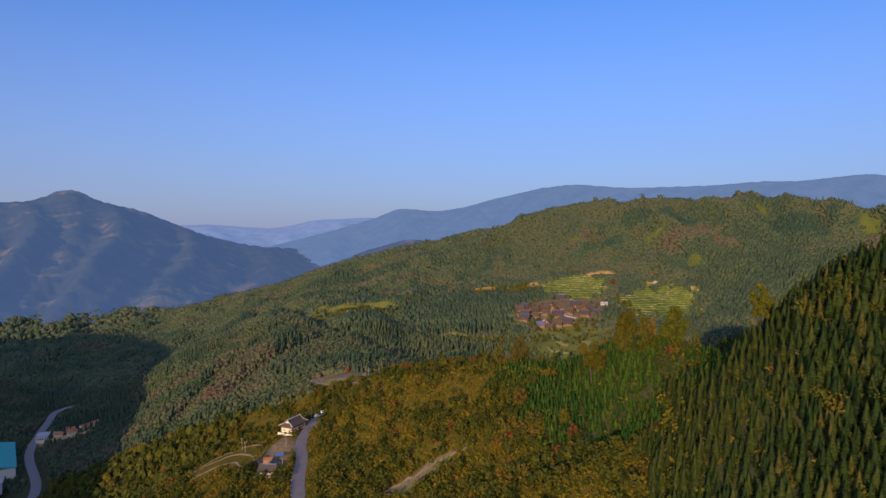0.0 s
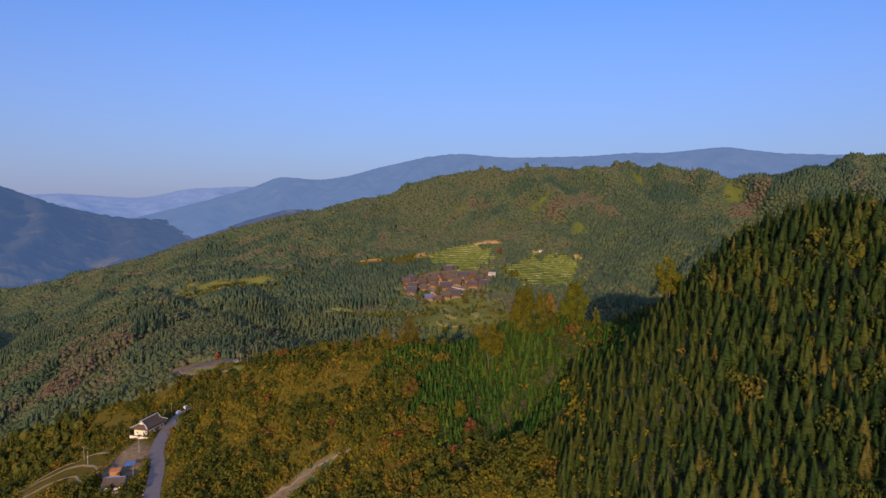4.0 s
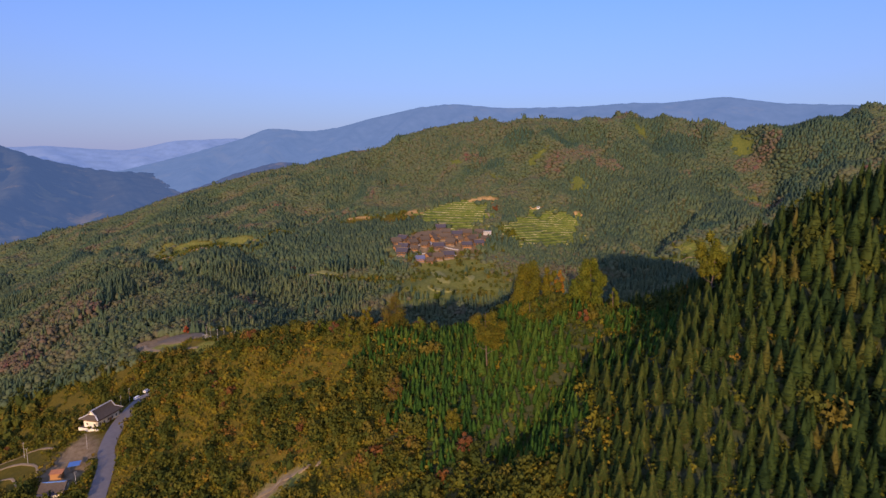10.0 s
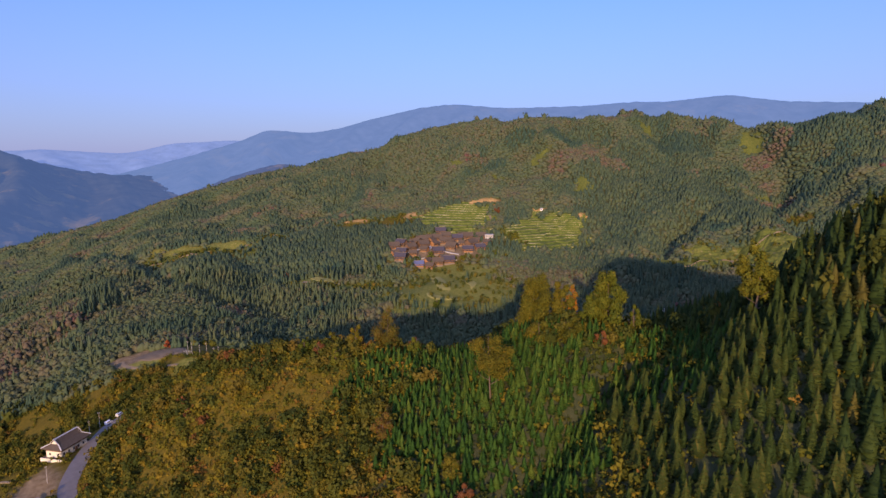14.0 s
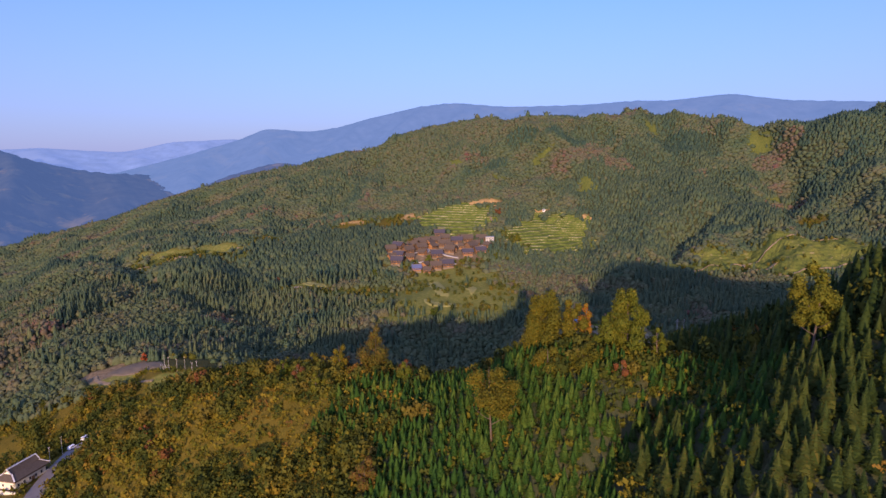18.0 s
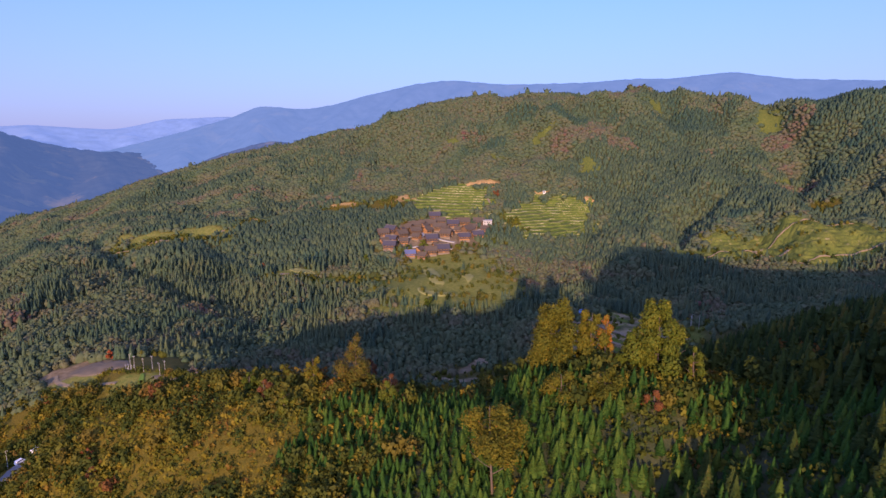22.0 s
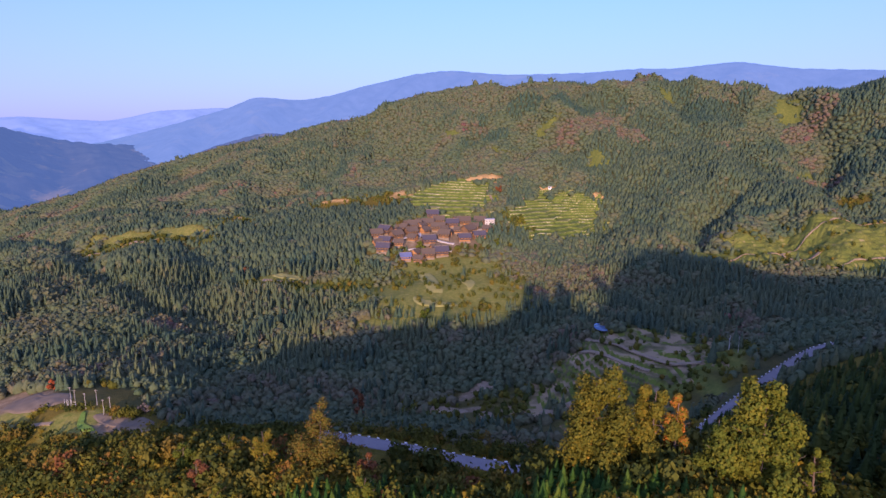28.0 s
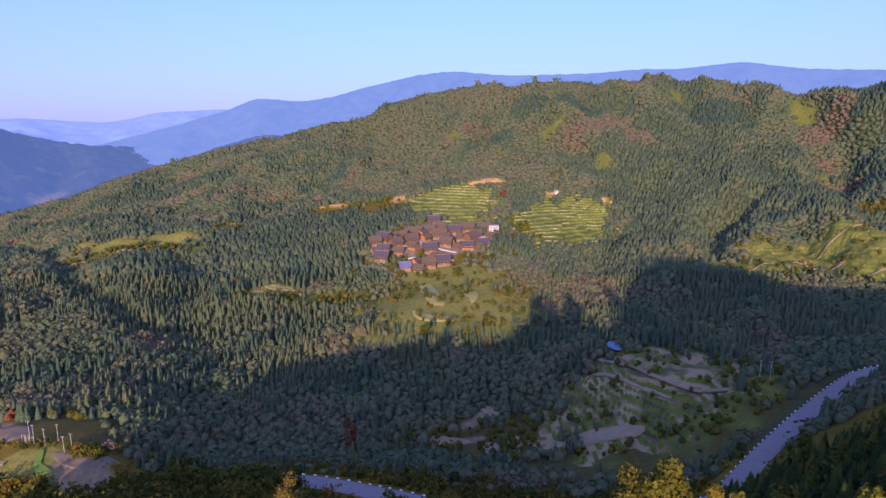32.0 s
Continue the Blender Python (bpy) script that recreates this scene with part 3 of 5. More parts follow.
    ob = new(name, mesh_from(name, np.concatenate(rows), grid_faces(len(az), n + 1), [mat], None, True))
    return tagged(ob, label, "mountains", kind="structure")


RANGE_WEST = [(-75, 1.0), (-60, 1.6), (-49.5, 1.74), (-47.7, 2.0), (-46, 2.9), (-44.8, 2.75), (-43.2, 1.95), (-40, 1.2), (-37.8, 0.2), (-35.2, -0.8), (-32.5, -1.5), (-30.5, -1.85), (-28, -2.0), (-26, -2.2), (-24, -2.45), (-22, -2.75), (-19, -3.2), (-14, -3.9)]
RANGE_NORTH = [(-44, -3.6), (-34, -2.6), (-30, -1.9), (-27, -1.2), (-23, -0.1), (-19.6, 0.95), (-17.9, 1.76), (-14.0, 1.48), (-11.3, 1.93), (-9.3, 2.55), (-4.3, 3.7), (-1.4, 4.0), (3.3, 3.6), (10.2, 3.7), (14, 3.95), (17, 3.9), (21.7, 4.3), (25.7, 3.65), (31.8, 3.3), (50, 3)]
RANGE_FAR = [(-60, 0), (-36.6, 0.05), (-34.7, 0.15), (-31, -0.1), (-29, -0.2), (-27, 0.2), (-25.6, 0.58), (-20.6, 0.85), (-15, 0.6), (10, 0.3)]
RANGE_MID = [(-27, -4.2), (-23, -3.0), (-21, -2.2), (-18.5, -1.5), (-17, -1.2), (-15.2, -1.35), (-13, -2.0), (-8, -3.0)]
far_range("backdrop_far_range", RANGE_FAR, 4600, 1200, 60, range_mat("far_range", (0.07, 0.10, 0.16), (0.28, 0.45, 0.84), 0.54, (1.2, 1.1, 1.0)), 21, "far mountains glowing pale blue in place of haze", 4, 25, 7)
far_range("backdrop_north_range", RANGE_NORTH, 3900, 1500, 50, range_mat("north_range", (0.03, 0.04, 0.055), (0.22, 0.41, 0.80), 0.54, (1.6, 1.3, 1.0)), 31, "wooded mountain range glowing blue for haze far behind the village hill", 7, 40, 6)
far_range("backdrop_mid_range", RANGE_MID, 2700, 900, 50, range_mat("mid_range", (0.045, 0.05, 0.055), (0.13, 0.26, 0.58), 0.36), 36, "ridge glowing blue for haze behind the flank of the village hill", 6, 25, 4)
far_range("backdrop_west_range", RANGE_WEST, 3600, 2450, 30, range_mat("west_range", (0.03, 0.034, 0.026), (0.11, 0.22, 0.49), 0.52, (3.6, 2.4, 1.1), 0.005), 41, "wooded mountain glowing blue for haze across the valley with spurs and fields", 13, 55, 7.5, 1.5)

# ------------------------------------------------------------ woods
def blade_conifer(rng, whorls=13, arms=8, spread=0.19):
    """A nearer conifer: whorls of drooping ragged branches round a stem, one metre high."""
    v, f = [], []
    for w in range(whorls):
        u = w / (whorls - 1)
        z = 0.08 + 0.88 * u
        r = spread * (1 - u) ** 0.8 + 0.012
        for a in range(arms if u < 0.7 else arms - 3):
            an = rng.uniform(0, 6.283)
            rr, wd = r * rng.uniform(0.7, 1.25), r * rng.uniform(0.28, 0.5)
            zz = z + rng.uniform(-0.06, 0.05) * (1 - 0.6 * u)
            ca, sa = math.cos(an), math.sin(an)
            base = len(v)
            v += [(0, 0, zz + 0.035), (rr * 0.62 * ca - wd * sa, rr * 0.62 * sa + wd * ca, zz - 0.012), (rr * ca, rr * sa, zz - 0.03 * rng.uniform(0.2, 1.4)),
                  (rr * 0.62 * ca + wd * sa, rr * 0.62 * sa - wd * ca, zz - 0.012)]
            f += [(base, base + 1, base + 2), (base, base + 2, base + 3)]
    return np.array(v), np.array(f)


def leaf_crown(rng, n=60, lobes=5, leaf=0.16, flat=1.0, low=0.25, wide=0.34, ruffle=0.4):
    """A broad crown of many small leaf clumps gathered in uneven lobes, one metre high."""
    c = [(rng.normal(0, wide * 0.45), rng.normal(0, wide * 0.45), rng.uniform(low + 0.15, 0.85)) for _ in range(lobes)]
    v, f = [], []
    for i in range(n):
        cx, cy, cz = c[i % lobes]
        d = rng.normal(0, 1, 3)
        d /= np.linalg.norm(d) + 1e-9
        r = wide * rng.uniform(0.35, 0.62) * (1.15 - 0.5 * abs(cz - 0.5))
        p = np.array((cx, cy, cz)) + d * r * np.array((1, 1, flat * 0.8))
        p[2] = min(max(p[2], 0.04), 1.0)
        nrm = d + rng.normal(0, ruffle, 3)
        nrm /= np.linalg.norm(nrm) + 1e-9
        t = np.cross(nrm, (0.3, 0.2, 1.0))
        t /= np.linalg.norm(t) + 1e-9
        s = np.cross(nrm, t)
        k = leaf * rng.uniform(0.6, 1.3)
        base = len(v)
        for a in (0.3, 1.9, 3.3, 4.9):
            q = p + (t * math.cos(a + rng.uniform(-0.4, 0.4)) + s * math.sin(a)) * k * rng.uniform(0.7, 1.2)
            v.append(q)
        f += [(base, base + 1, base + 2), (base, base + 2, base + 3)]
    return np.array(v), np.array(f)


def with_core(proto, rng, wide=0.34, low=0.08, top=0.9, sides=7):
    """The same crown with an uneven mass of inner leaves, so that it is not hollow."""
    pv, pf = proto
    v, f = [], []
    lean = rng.normal(0, 0.05, 2)
    for z, r in ((low, 0.7), (low + (top - low) * 0.4, 1.0), (low + (top - low) * 0.76, 0.72)):
        for s in range(sides):
            a = s * 6.283 / sides + rng.uniform(-0.25, 0.25)
            rr = wide * r * rng.uniform(0.72, 1.22)
            v.append((rr * math.cos(a) + lean[0] * z, rr * math.sin(a) + lean[1] * z, z + rng.uniform(-0.06, 0.06)))
    v.append((lean[0], lean[1], top))
    for j in range(2):
        for s in range(sides):
            a, b_ = j * sides + s, j * sides + (s + 1) % sides
            f += [(a, b_, b_ + sides), (a, b_ + sides, a + sides)]
    f += [(2 * sides + s, 2 * sides + (s + 1) % sides, 3 * sides) for s in range(sides)]
    return np.concatenate([pv, np.array(v)]), np.concatenate([pf, np.array(f) + len(pv)])


def scatter(name, protos, x, y, size, tone, mat, label, category, widen=None, sink=0.3, rng=None, zs=None, soft=True, buried=0.0):
    """Many plants of a few kinds, joined into one mesh."""
    rng = rng or np.random.RandomState(1)
    z = height(x, y) - sink - buried * size if zs is None else zs
    pick = rng.randint(0, len(protos), len(x))
    turn = rng.uniform(0, 6.283, len(x))
    widen = np.ones(len(x)) if widen is None else widen
    V, F, A, base = [], [], [], 0
    for k, (pv, pf) in enumerate(protos):
        i = np.nonzero(pick == k)[0]
        if not len(i):
            continue
        c_, s_ = np.cos(turn[i])[:, None], np.sin(turn[i])[:, None]
        w = (size[i] * widen[i])[:, None]
        vx = (pv[None, :, 0] * c_ - pv[None, :, 1] * s_) * w + x[i][:, None]
        vy = (pv[None, :, 0] * s_ + pv[None, :, 1] * c_) * w + y[i][:, None]
        vz = pv[None, :, 2] * size[i][:, None] + z[i][:, None]
        V.append(np.stack([vx, vy, vz], 2).reshape(-1, 3))
        F.append((pf[None] + (base + np.arange(len(i)) * len(pv))[:, None, None]).reshape(-1, 3))
        A.append(np.repeat(tone[i], len(pf)))
        base += len(i) * len(pv)
    ob = new(name, mesh_from(name, np.concatenate(V), np.concatenate(F), [mat], {"tone": np.concatenate(A)}, soft))
    return tagged(ob, label, category, kind="stuff")


def jittered(x0, x1, y0, y1, step, rng, jitter=0.45):
    X, Y = np.meshgrid(np.arange(x0, x1, step), np.arange(y0, y1, step))
    X, Y = X.ravel(), Y.ravel()
    return X + rng.uniform(-jitter, jitter, len(X)) * step, Y + rng.uniform(-jitter, jitter, len(X)) * step


def open_ground(x, y, soft=0.3):
    return np.maximum.reduce([cover(k, x, y, soft) for k in ("field", "soil", "clay", "terraced", "plots")])


def dense_conifer(rng, sides=6, rings=((0.04, 0.75), (0.2, 1.0), (0.45, 0.74), (0.7, 0.42)), spread=0.2, ragged=0.22):
    """A closed conifer seen from far: a ragged tapering body, one metre high."""
    v, f = [], []
    lean = rng.normal(0, 0.02, 2)
    for k, (z, r) in enumerate(rings):
        for s in range(sides):
            a = s * 6.283 / sides + 0.5 * (k % 2) + rng.uniform(-0.25, 0.25)
            rr = spread * r * rng.uniform(1 - ragged, 1 + ragged)
            v.append((rr * math.cos(a) + lean[0] * z, rr * math.sin(a) + lean[1] * z, z + rng.uniform(-0.05, 0.05)))
    v.append((lean[0], lean[1], 1.0))
    for j in range(len(rings) - 1):
        for s in range(sides):
            a, b_ = j * sides + s, j * sides + (s + 1) % sides
            f += [(a, b_, b_ + sides), (a, b_ + sides, a + sides)]
    top = (len(rings) - 1) * sides
    f += [(top + s, top + (s + 1) % sides, len(v) - 1) for s in range(sides)]
    return np.array(v), np.array(f)


def dense_crown(rng, sides=6, wide=0.42, tufts=7):
    """A closed broadleaf crown seen from far: a lumpy uneven mass with loose tufts on it, one metre high."""
    body = with_core((np.zeros((0, 3)), np.zeros((0, 3), int)), rng, wide, 0.05, 0.86, sides)
    loose = leaf_crown(rng, tufts, 4, 0.15, low=0.3, wide=wide * 1.15, ruffle=0.3)
    return np.concatenate([body[0], loose[0]]), np.concatenate([body[1], loose[1] + len(body[0])])


def full_conifer(rng, whorls=12, arms=9, spread=0.24):
    """A near conifer: a dense inner cone under whorls of drooping ragged branches, one metre high."""
    core = dense_conifer(rng, 6, ((0.03, 0.62), (0.16, 0.74), (0.42, 0.52), (0.7, 0.26)), spread, 0.2)
    arms_ = blade_conifer(rng, whorls, arms, spread)
    return np.concatenate([core[0], arms_[0]]), np.concatenate([core[1], arms_[1] + len(core[0])])


rng = np.random.RandomState(7)
far_cones = [dense_conifer(rng, 5, ((0.05, 0.8), (0.22, 1.0), (0.55, 0.62)), rng.uniform(0.19, 0.25)) for _ in range(12)]
far_crowns = [dense_crown(rng, 5, 0.46, 2) for _ in range(14)]
hill_crowns = [dense_crown(rng, 7, 0.4, 12) for _ in range(14)]
hill_cones = [full_conifer(rng, 7, 4, rng.uniform(0.2, 0.25)) for _ in range(10)]
near_cones = [full_conifer(rng, 12, 8, rng.uniform(0.22, 0.28)) for _ in range(10)]
small_cones = [full_conifer(rng, 8, 8, 0.30) for _ in range(8)]
mid_crowns = [with_core(leaf_crown(rng, 110, 8, 0.085, low=0.1, wide=0.44), rng, 0.2, top=0.7) for _ in range(8)]
bushes = [with_core(leaf_crown(rng, 20, 5, 0.15, low=0.0, wide=0.66, ruffle=0.4), rng, 0.3, low=0.0, top=0.55, sides=5) for _ in range(12)]

# stands of one kind on the village hill: (east, north, half-length, half-width, turn, share of conifers, tone)
STANDS = [(250, 890, 105, 120, 0, 1.0, 0.45), (165, 690, 60, 62, 0, 0.9, 0.55), (335, 880, 60, 110, 0, 1.0, 0.4), (300, 990, 60, 60, 0, 0.9, 0.4), (-235, 730, 70, 62, 0, 1.0, 0.4), (-268, 655, 96, 62, 20, 1.0, 0.45), (-118, 690, 36, 62, 0, 1.0, 0.5),
          (-95, 780, 34, 44, 0, 1.0, 0.35), (-180, 800, 60, 40, 0, 0.9, 0.4), (-160, 560, 70, 36, 0, 0.85, 0.6), (-240, 560, 60, 50, 30, 0.85, 0.55), (66, 850, 18, 40, 0, 0.8, 0.3), (480, 860, 80, 24, 0, 1.0, 0.3), (-470, 1020, 120, 46, 10, 0.95, 0.35), (-235, 1075, 110, 40, -8, 0.8, 0.4),
          (162, 1079, 36, 26, 0, 1.0, 0.05), (92, 1110, 26, 20, 0, 1.0, 0.1), (42, 1049, 20, 18, 0, 1.0, 0.1), (350, 1075, 60, 30, 0, 1.0, 0.15), (560, 965, 70, 40, 0, 1.0, 0.2),
          (35, 645, 40, 36, 0, 0.1, 0.68), (93, 606, 44, 34, 0, 0.15, 0.72), (180, 1017, 46, 24, 0, 0.0, 0.86), (234, 1002, 40, 18, 0, 0.0, 0.9), (449, 884, 40, 14, 0, 0.0, 0.92), (459, 981, 26, 16, 0, 0.0, 0.88), (492, 985, 24, 16, 0, 0.0, 0.9),
          (-116, 1118, 120, 60, 0, 0.2, 0.5), (80, 1160, 130, 50, 0, 0.2, 0.58), (-40, 940, 70, 34, 0, 0.2, 0.6), (-432, 700, 60, 40, 20, 0.1, 0.55), (-365, 449, 34, 70, 20, 0.05, 0.86), (-330, 590, 40, 46, 0, 0.3, 0.6), (-588, 738, 60, 60, 0, 0.3, 0.6), (-205, 487, 16, 12, 0, 0.0, 0.95),
          (-300, 1180, 160, 40, 0, 0.3, 0.5), (400, 1110, 40, 40, 0, 0.2, 0.6)]


def stand_at(x, y):
    """Share of conifers and tone of the nearest stand, and how much that stand counts there."""
    share, tone, weight = np.full(len(x), 0.5), np.full(len(x), 0.5), np.zeros(len(x))
    wob = waves(x, y, 60, 57, 3) * 0.28
    for cx, cy, a, b_, turn, sh, tn in STANDS:
        c_, s_ = math.cos(radians(turn)), math.sin(radians(turn))
        w = smooth01((1.15 + wob - np.hypot(((x - cx) * c_ + (y - cy) * s_) / a, (-(x - cx) * s_ + (y - cy) * c_) / b_)) / 0.3)
        m = w > weight
        share[m], tone[m], weight[m] = sh, tn, w[m]
    return share, tone, weight


# the village hill and the valley below it
x, y = jittered(-1250, 690, 330, 1262, 4.4, rng)
meadow = cover("meadow", x, y, 0.5) > rng.uniform(0.0, 1.0, len(x))
keep = ~meadow & (cover("glade", x, y, 1.0) < rng.uniform(0.05, 0.75, len(x))) & (open_ground(x, y) < 0.5) & (road_near(x, y)[0] > 5) & (x < 0.72 * (y + 40) + 40) & (x > -1.15 * (y + 185) - 40) & (x > -1080)
x, y = x[keep], y[keep]
share, stone_, sw = stand_at(x, y)
grove = waves(x, y, 150, 12, 3) + waves(x, y, 45, 13, 2) * 0.6
wild_con = (grove > rng.uniform(-0.4, 0.4, len(x)) - 0.02 + 0.9 * smooth01((y - 840) / 160) * smooth01((260 - x) / 120))
wild_con &= ~((y < 460) & (rng.uniform(0, 1, len(x)) < 0.45))
sw = sw * 0.8
con = np.where(rng.uniform(0, 1, len(x)) < sw, rng.uniform(0, 1, len(x)) < share, wild_con)
tone_c = np.clip((0.42 + 0.25 * waves(x, y, 95, 44, 3)) * (1 - sw) + sw * stone_ + rng.normal(0, 0.09, len(x)), 0, 1)
tone_b = np.clip((0.4 + 0.28 * waves(x, y, 130, 15, 3)) * (1 - sw) + sw * stone_ + rng.normal(0, 0.09, len(x)), 0, 1)
age = 1 + 0.2 * waves(x, y, 70, 58, 2)
br = ~con
low = y < 640
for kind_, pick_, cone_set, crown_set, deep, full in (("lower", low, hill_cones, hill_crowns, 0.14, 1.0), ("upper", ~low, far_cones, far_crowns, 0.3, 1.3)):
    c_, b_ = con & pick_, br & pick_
    scatter(kind_ + "_conifer_wood", cone_set, x[c_], y[c_], rng.uniform(8, 12, c_.sum()) * age[c_], tone_c[c_], hazed_conifer_mat,
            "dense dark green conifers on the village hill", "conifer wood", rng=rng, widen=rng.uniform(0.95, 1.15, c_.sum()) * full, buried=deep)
    scatter(kind_ + "_mixed_wood", crown_set, x[b_], y[b_], rng.uniform(4.8, 7.6, b_.sum()) * age[b_], tone_b[b_], hazed_leaf_mat,
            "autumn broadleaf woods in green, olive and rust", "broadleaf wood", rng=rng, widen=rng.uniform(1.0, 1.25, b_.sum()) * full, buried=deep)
# taller trees stand out along the crest
crest = spline([(px, py, 0) for px, py, _ in LAND["main crest"]], 9.0)
pick_ = rng.uniform(0, 1, len(crest)) < 0.55 + 0.3 * np.sin(crest[:, 0] / 47)
x, y = crest[pick_, 0] + rng.normal(0, 7, pick_.sum()), crest[pick_, 1] + rng.normal(0, 7, pick_.sum())
x, y = np.r_[x, rng.normal(305, 16, 26)], np.r_[y, rng.normal(1206, 8, 26)]
scatter("crest_trees", far_cones + hill_crowns, x, y, rng.uniform(7, 14, len(x)), np.clip(rng.normal(0.35, 0.2, len(x)), 0, 1), hazed_leaf_mat, "single trees standing out on the crest", "trees", rng=rng)

# woods on the low hills far to the west
x, y = jittered(-2300, -1050, 520, 1900, 13.0, rng)
keep = (x > -1.15 * (y + 190)) & (x < -0.46 * (y + 100)) & (y < -0.55 * x + 780)
x, y = x[keep], y[keep]
scatter("western_wood", far_crowns + far_cones, x, y, rng.uniform(10, 17, len(x)), np.clip(rng.normal(0.35, 0.2, len(x)), 0, 1), hazed_leaf_mat, "dark woods on low hills across the valley", "mixed wood", rng=rng, widen=rng.uniform(1.1, 1.6, len(x)), buried=0.2)

# the shaded slope above the valley floor
x, y = jittered(-640, -290, 110, 332, 6.0, rng)
keep = (road_near(x, y)[0] > 6) & (open_ground(x, y) < 0.5) & (x > -1.15 * (y + 190)) & (height(x, y) > 43)
x, y = x[keep], y[keep]
scatter("valley_side_wood", hill_crowns + hill_cones, x, y, rng.uniform(5, 10, len(x)), np.clip(rng.normal(0.25, 0.2, len(x)), 0, 1), leaf_mat, "mixed woods on the slope above the valley", "mixed wood", rng=rng, soft=False)

# bushes and small trees on the meadows
x, y = jittered(-480, 520, 370, 880, 5.0, rng)
keep = (cover("meadow", x, y, 0.4) > 0.3) & ((open_ground(x, y) < 0.5) | ((y < 500) & (cover("soil", x, y) < 0.3) & (waves(x + y, x - y, 24, 35, 2) > 0.35)) | ((cover("soil", x, y) < 0.3) & ((cover("terraced", x, y) < 0.2) | (x > 200) | ((y < 640) & (y > 500))) & (((x > 190) & (waves(x * 0.6, y * 2.0, 30, 36, 2) > 0.62)) | ((np.abs(x) < 110) & (y < 650) & (waves(x, y * 1.6, 26, 37, 2) > 0.05))))) & (road_near(x, y)[0] > 4) & (waves(x, y, 40, 33, 3) > -0.25 - 0.3 * (y < 500))
x, y = x[keep], y[keep]
scatter("meadow_bushes", hill_crowns, x, y, rng.uniform(2, 5, len(x)), np.clip(rng.normal(0.3, 0.2, len(x)), 0, 1), leaf_mat, "bushes scattered over grassy slopes", "bushes", rng=rng, soft=False)

def low_stand(x, y):
    """Young growth in the hollow beside the conifer hill and along the spur's crest."""
    edge = 1 + 0.35 * waves(x, y, 30, 18, 2)
    return (((x - 60) / 19) ** 2 + ((y - 142) / 30) ** 2 < edge) | (((x + 24) / 27) ** 2 + ((y - 188) / 19) ** 2 < edge)


# the conifer hill beside the flight
x, y = jittered(-10, 230, -120, 300, 3.4, rng)
rd = road_near(x, y)[0]
keep = (x > 22 + 0.35 * np.maximum(0, 110 - y) * (y < 110) - 0.25 * (110 - y) * (y < 110)) & (rd > 5) & (open_ground(x, y) < 0.5) & ((y < 150) | (x > 75)) & (x < 160 + 0.3 * y)
keep &= ~((y > 95) & (x < 40)) & ~(low_stand(x, y) & (rng.uniform(0, 1, len(x)) < 0.85))
single = keep & (x < 84) & (y > 8) & (y < 160)
sx, sy = x[single], y[single]
keep &= ~single
x, y = x[keep], y[keep]
mixed = rng.uniform(0, 1, len(x)) < 0.11
scatter("hill_broadleaf_trees", mid_crowns, x[mixed], y[mixed], rng.uniform(5, 9, mixed.sum()), np.clip(rng.normal(0.25, 0.18, mixed.sum()), 0, 1), leaf_mat, "yellowing broadleaf trees among the conifers", "trees", rng=rng, soft=False)
x, y = x[~mixed], y[~mixed]
scatter("conifer_wood", near_cones, x, y, rng.uniform(6, 11.5, len(x)), np.clip(0.5 + 0.2 * waves(x, y, 30, 91, 2) + rng.normal(0, 0.25, len(x)), 0, 1), conifer_mat,
        "tall green conifers in evening sun on a steep hill", "conifer wood", rng=rng)

# undergrowth between the conifers
x, y = jittered(20, 150, 0, 200, 2.9, rng)
keep = (x > 26) & ((y < 150) | (x > 60) | ((x > 36) & (y < 186)))
x, y = x[keep], y[keep]
scatter("undergrowth", bushes, x, y, rng.uniform(1.4, 3.4, len(x)), np.clip(rng.normal(0.2, 0.2, len(x)), 0, 1), brush_mat, "low green and brown undergrowth beneath the conifers", "undergrowth", rng=rng, soft=False)

# young plantation on the spur
x, y = jittered(-56, 86, 98, 210, 2.45, rng, 0.4)
keep = (((x - 8) / 34) ** 2 + ((y - 145) / 48) ** 2 < 1 + 0.45 * waves(x, y, 40, 17, 3)) & (rng.uniform(0, 1, len(x)) > 0.08)
keep |= low_stand(x, y) & (rng.uniform(0, 1, len(x)) > 0.35)
x, y = x[keep], y[keep]
near_first = np.argsort(np.hypot((x - 22) * 0.8, y - 150))
px_, py_ = x[near_first[:290]], y[near_first[:290]]
x, y = x[near_first[290:]], y[near_first[290:]]
scatter("young_plantation", small_cones, x, y, rng.uniform(3.6, 5.8, len(x)), np.clip(rng.normal(0.45, 0.25, len(x)), 0, 1), young_mat,
        "young bright green conifers planted close on the spur", "young conifers", rng=rng)

# brush on the open spur, the slopes round the road and the valley side
x, y = jittered(-400, 120, 20, 345, 2.5, rng)
dense = waves(x, y, 34, 19, 3) + 0.5 * waves(x, y, 80, 20, 2)
HOUSE_CLEAR = ((x + 200) / 17) ** 2 + ((y - 243) / 17) ** 2 < 1
keep = ~HOUSE_CLEAR & ~((y > 235) & (x > -60) & (rng.uniform(0, 1, len(x)) < 0.45)) & (x > -380) & (road_near(x, y)[0] > 1.6) & (open_ground(x, y) < 0.6) & (dense > -0.6 + 0.16 * (x < -20) * (y < 225) + 0.5 * (x < -208) * (y < 240)) & ~((x > 44) & (y < 150)) & (x > -1.15 * (y + 190))
keep &= ~((((x - 8) / 34) ** 2 + ((y - 145) / 48) ** 2) < 1.0 + 0.4 * waves(x, y, 40, 17, 3)) & ~(low_stand(x, y) & (rng.uniform(0, 1, len(x)) < 0.6))
x, y, dense = x[keep], y[keep], dense[keep]
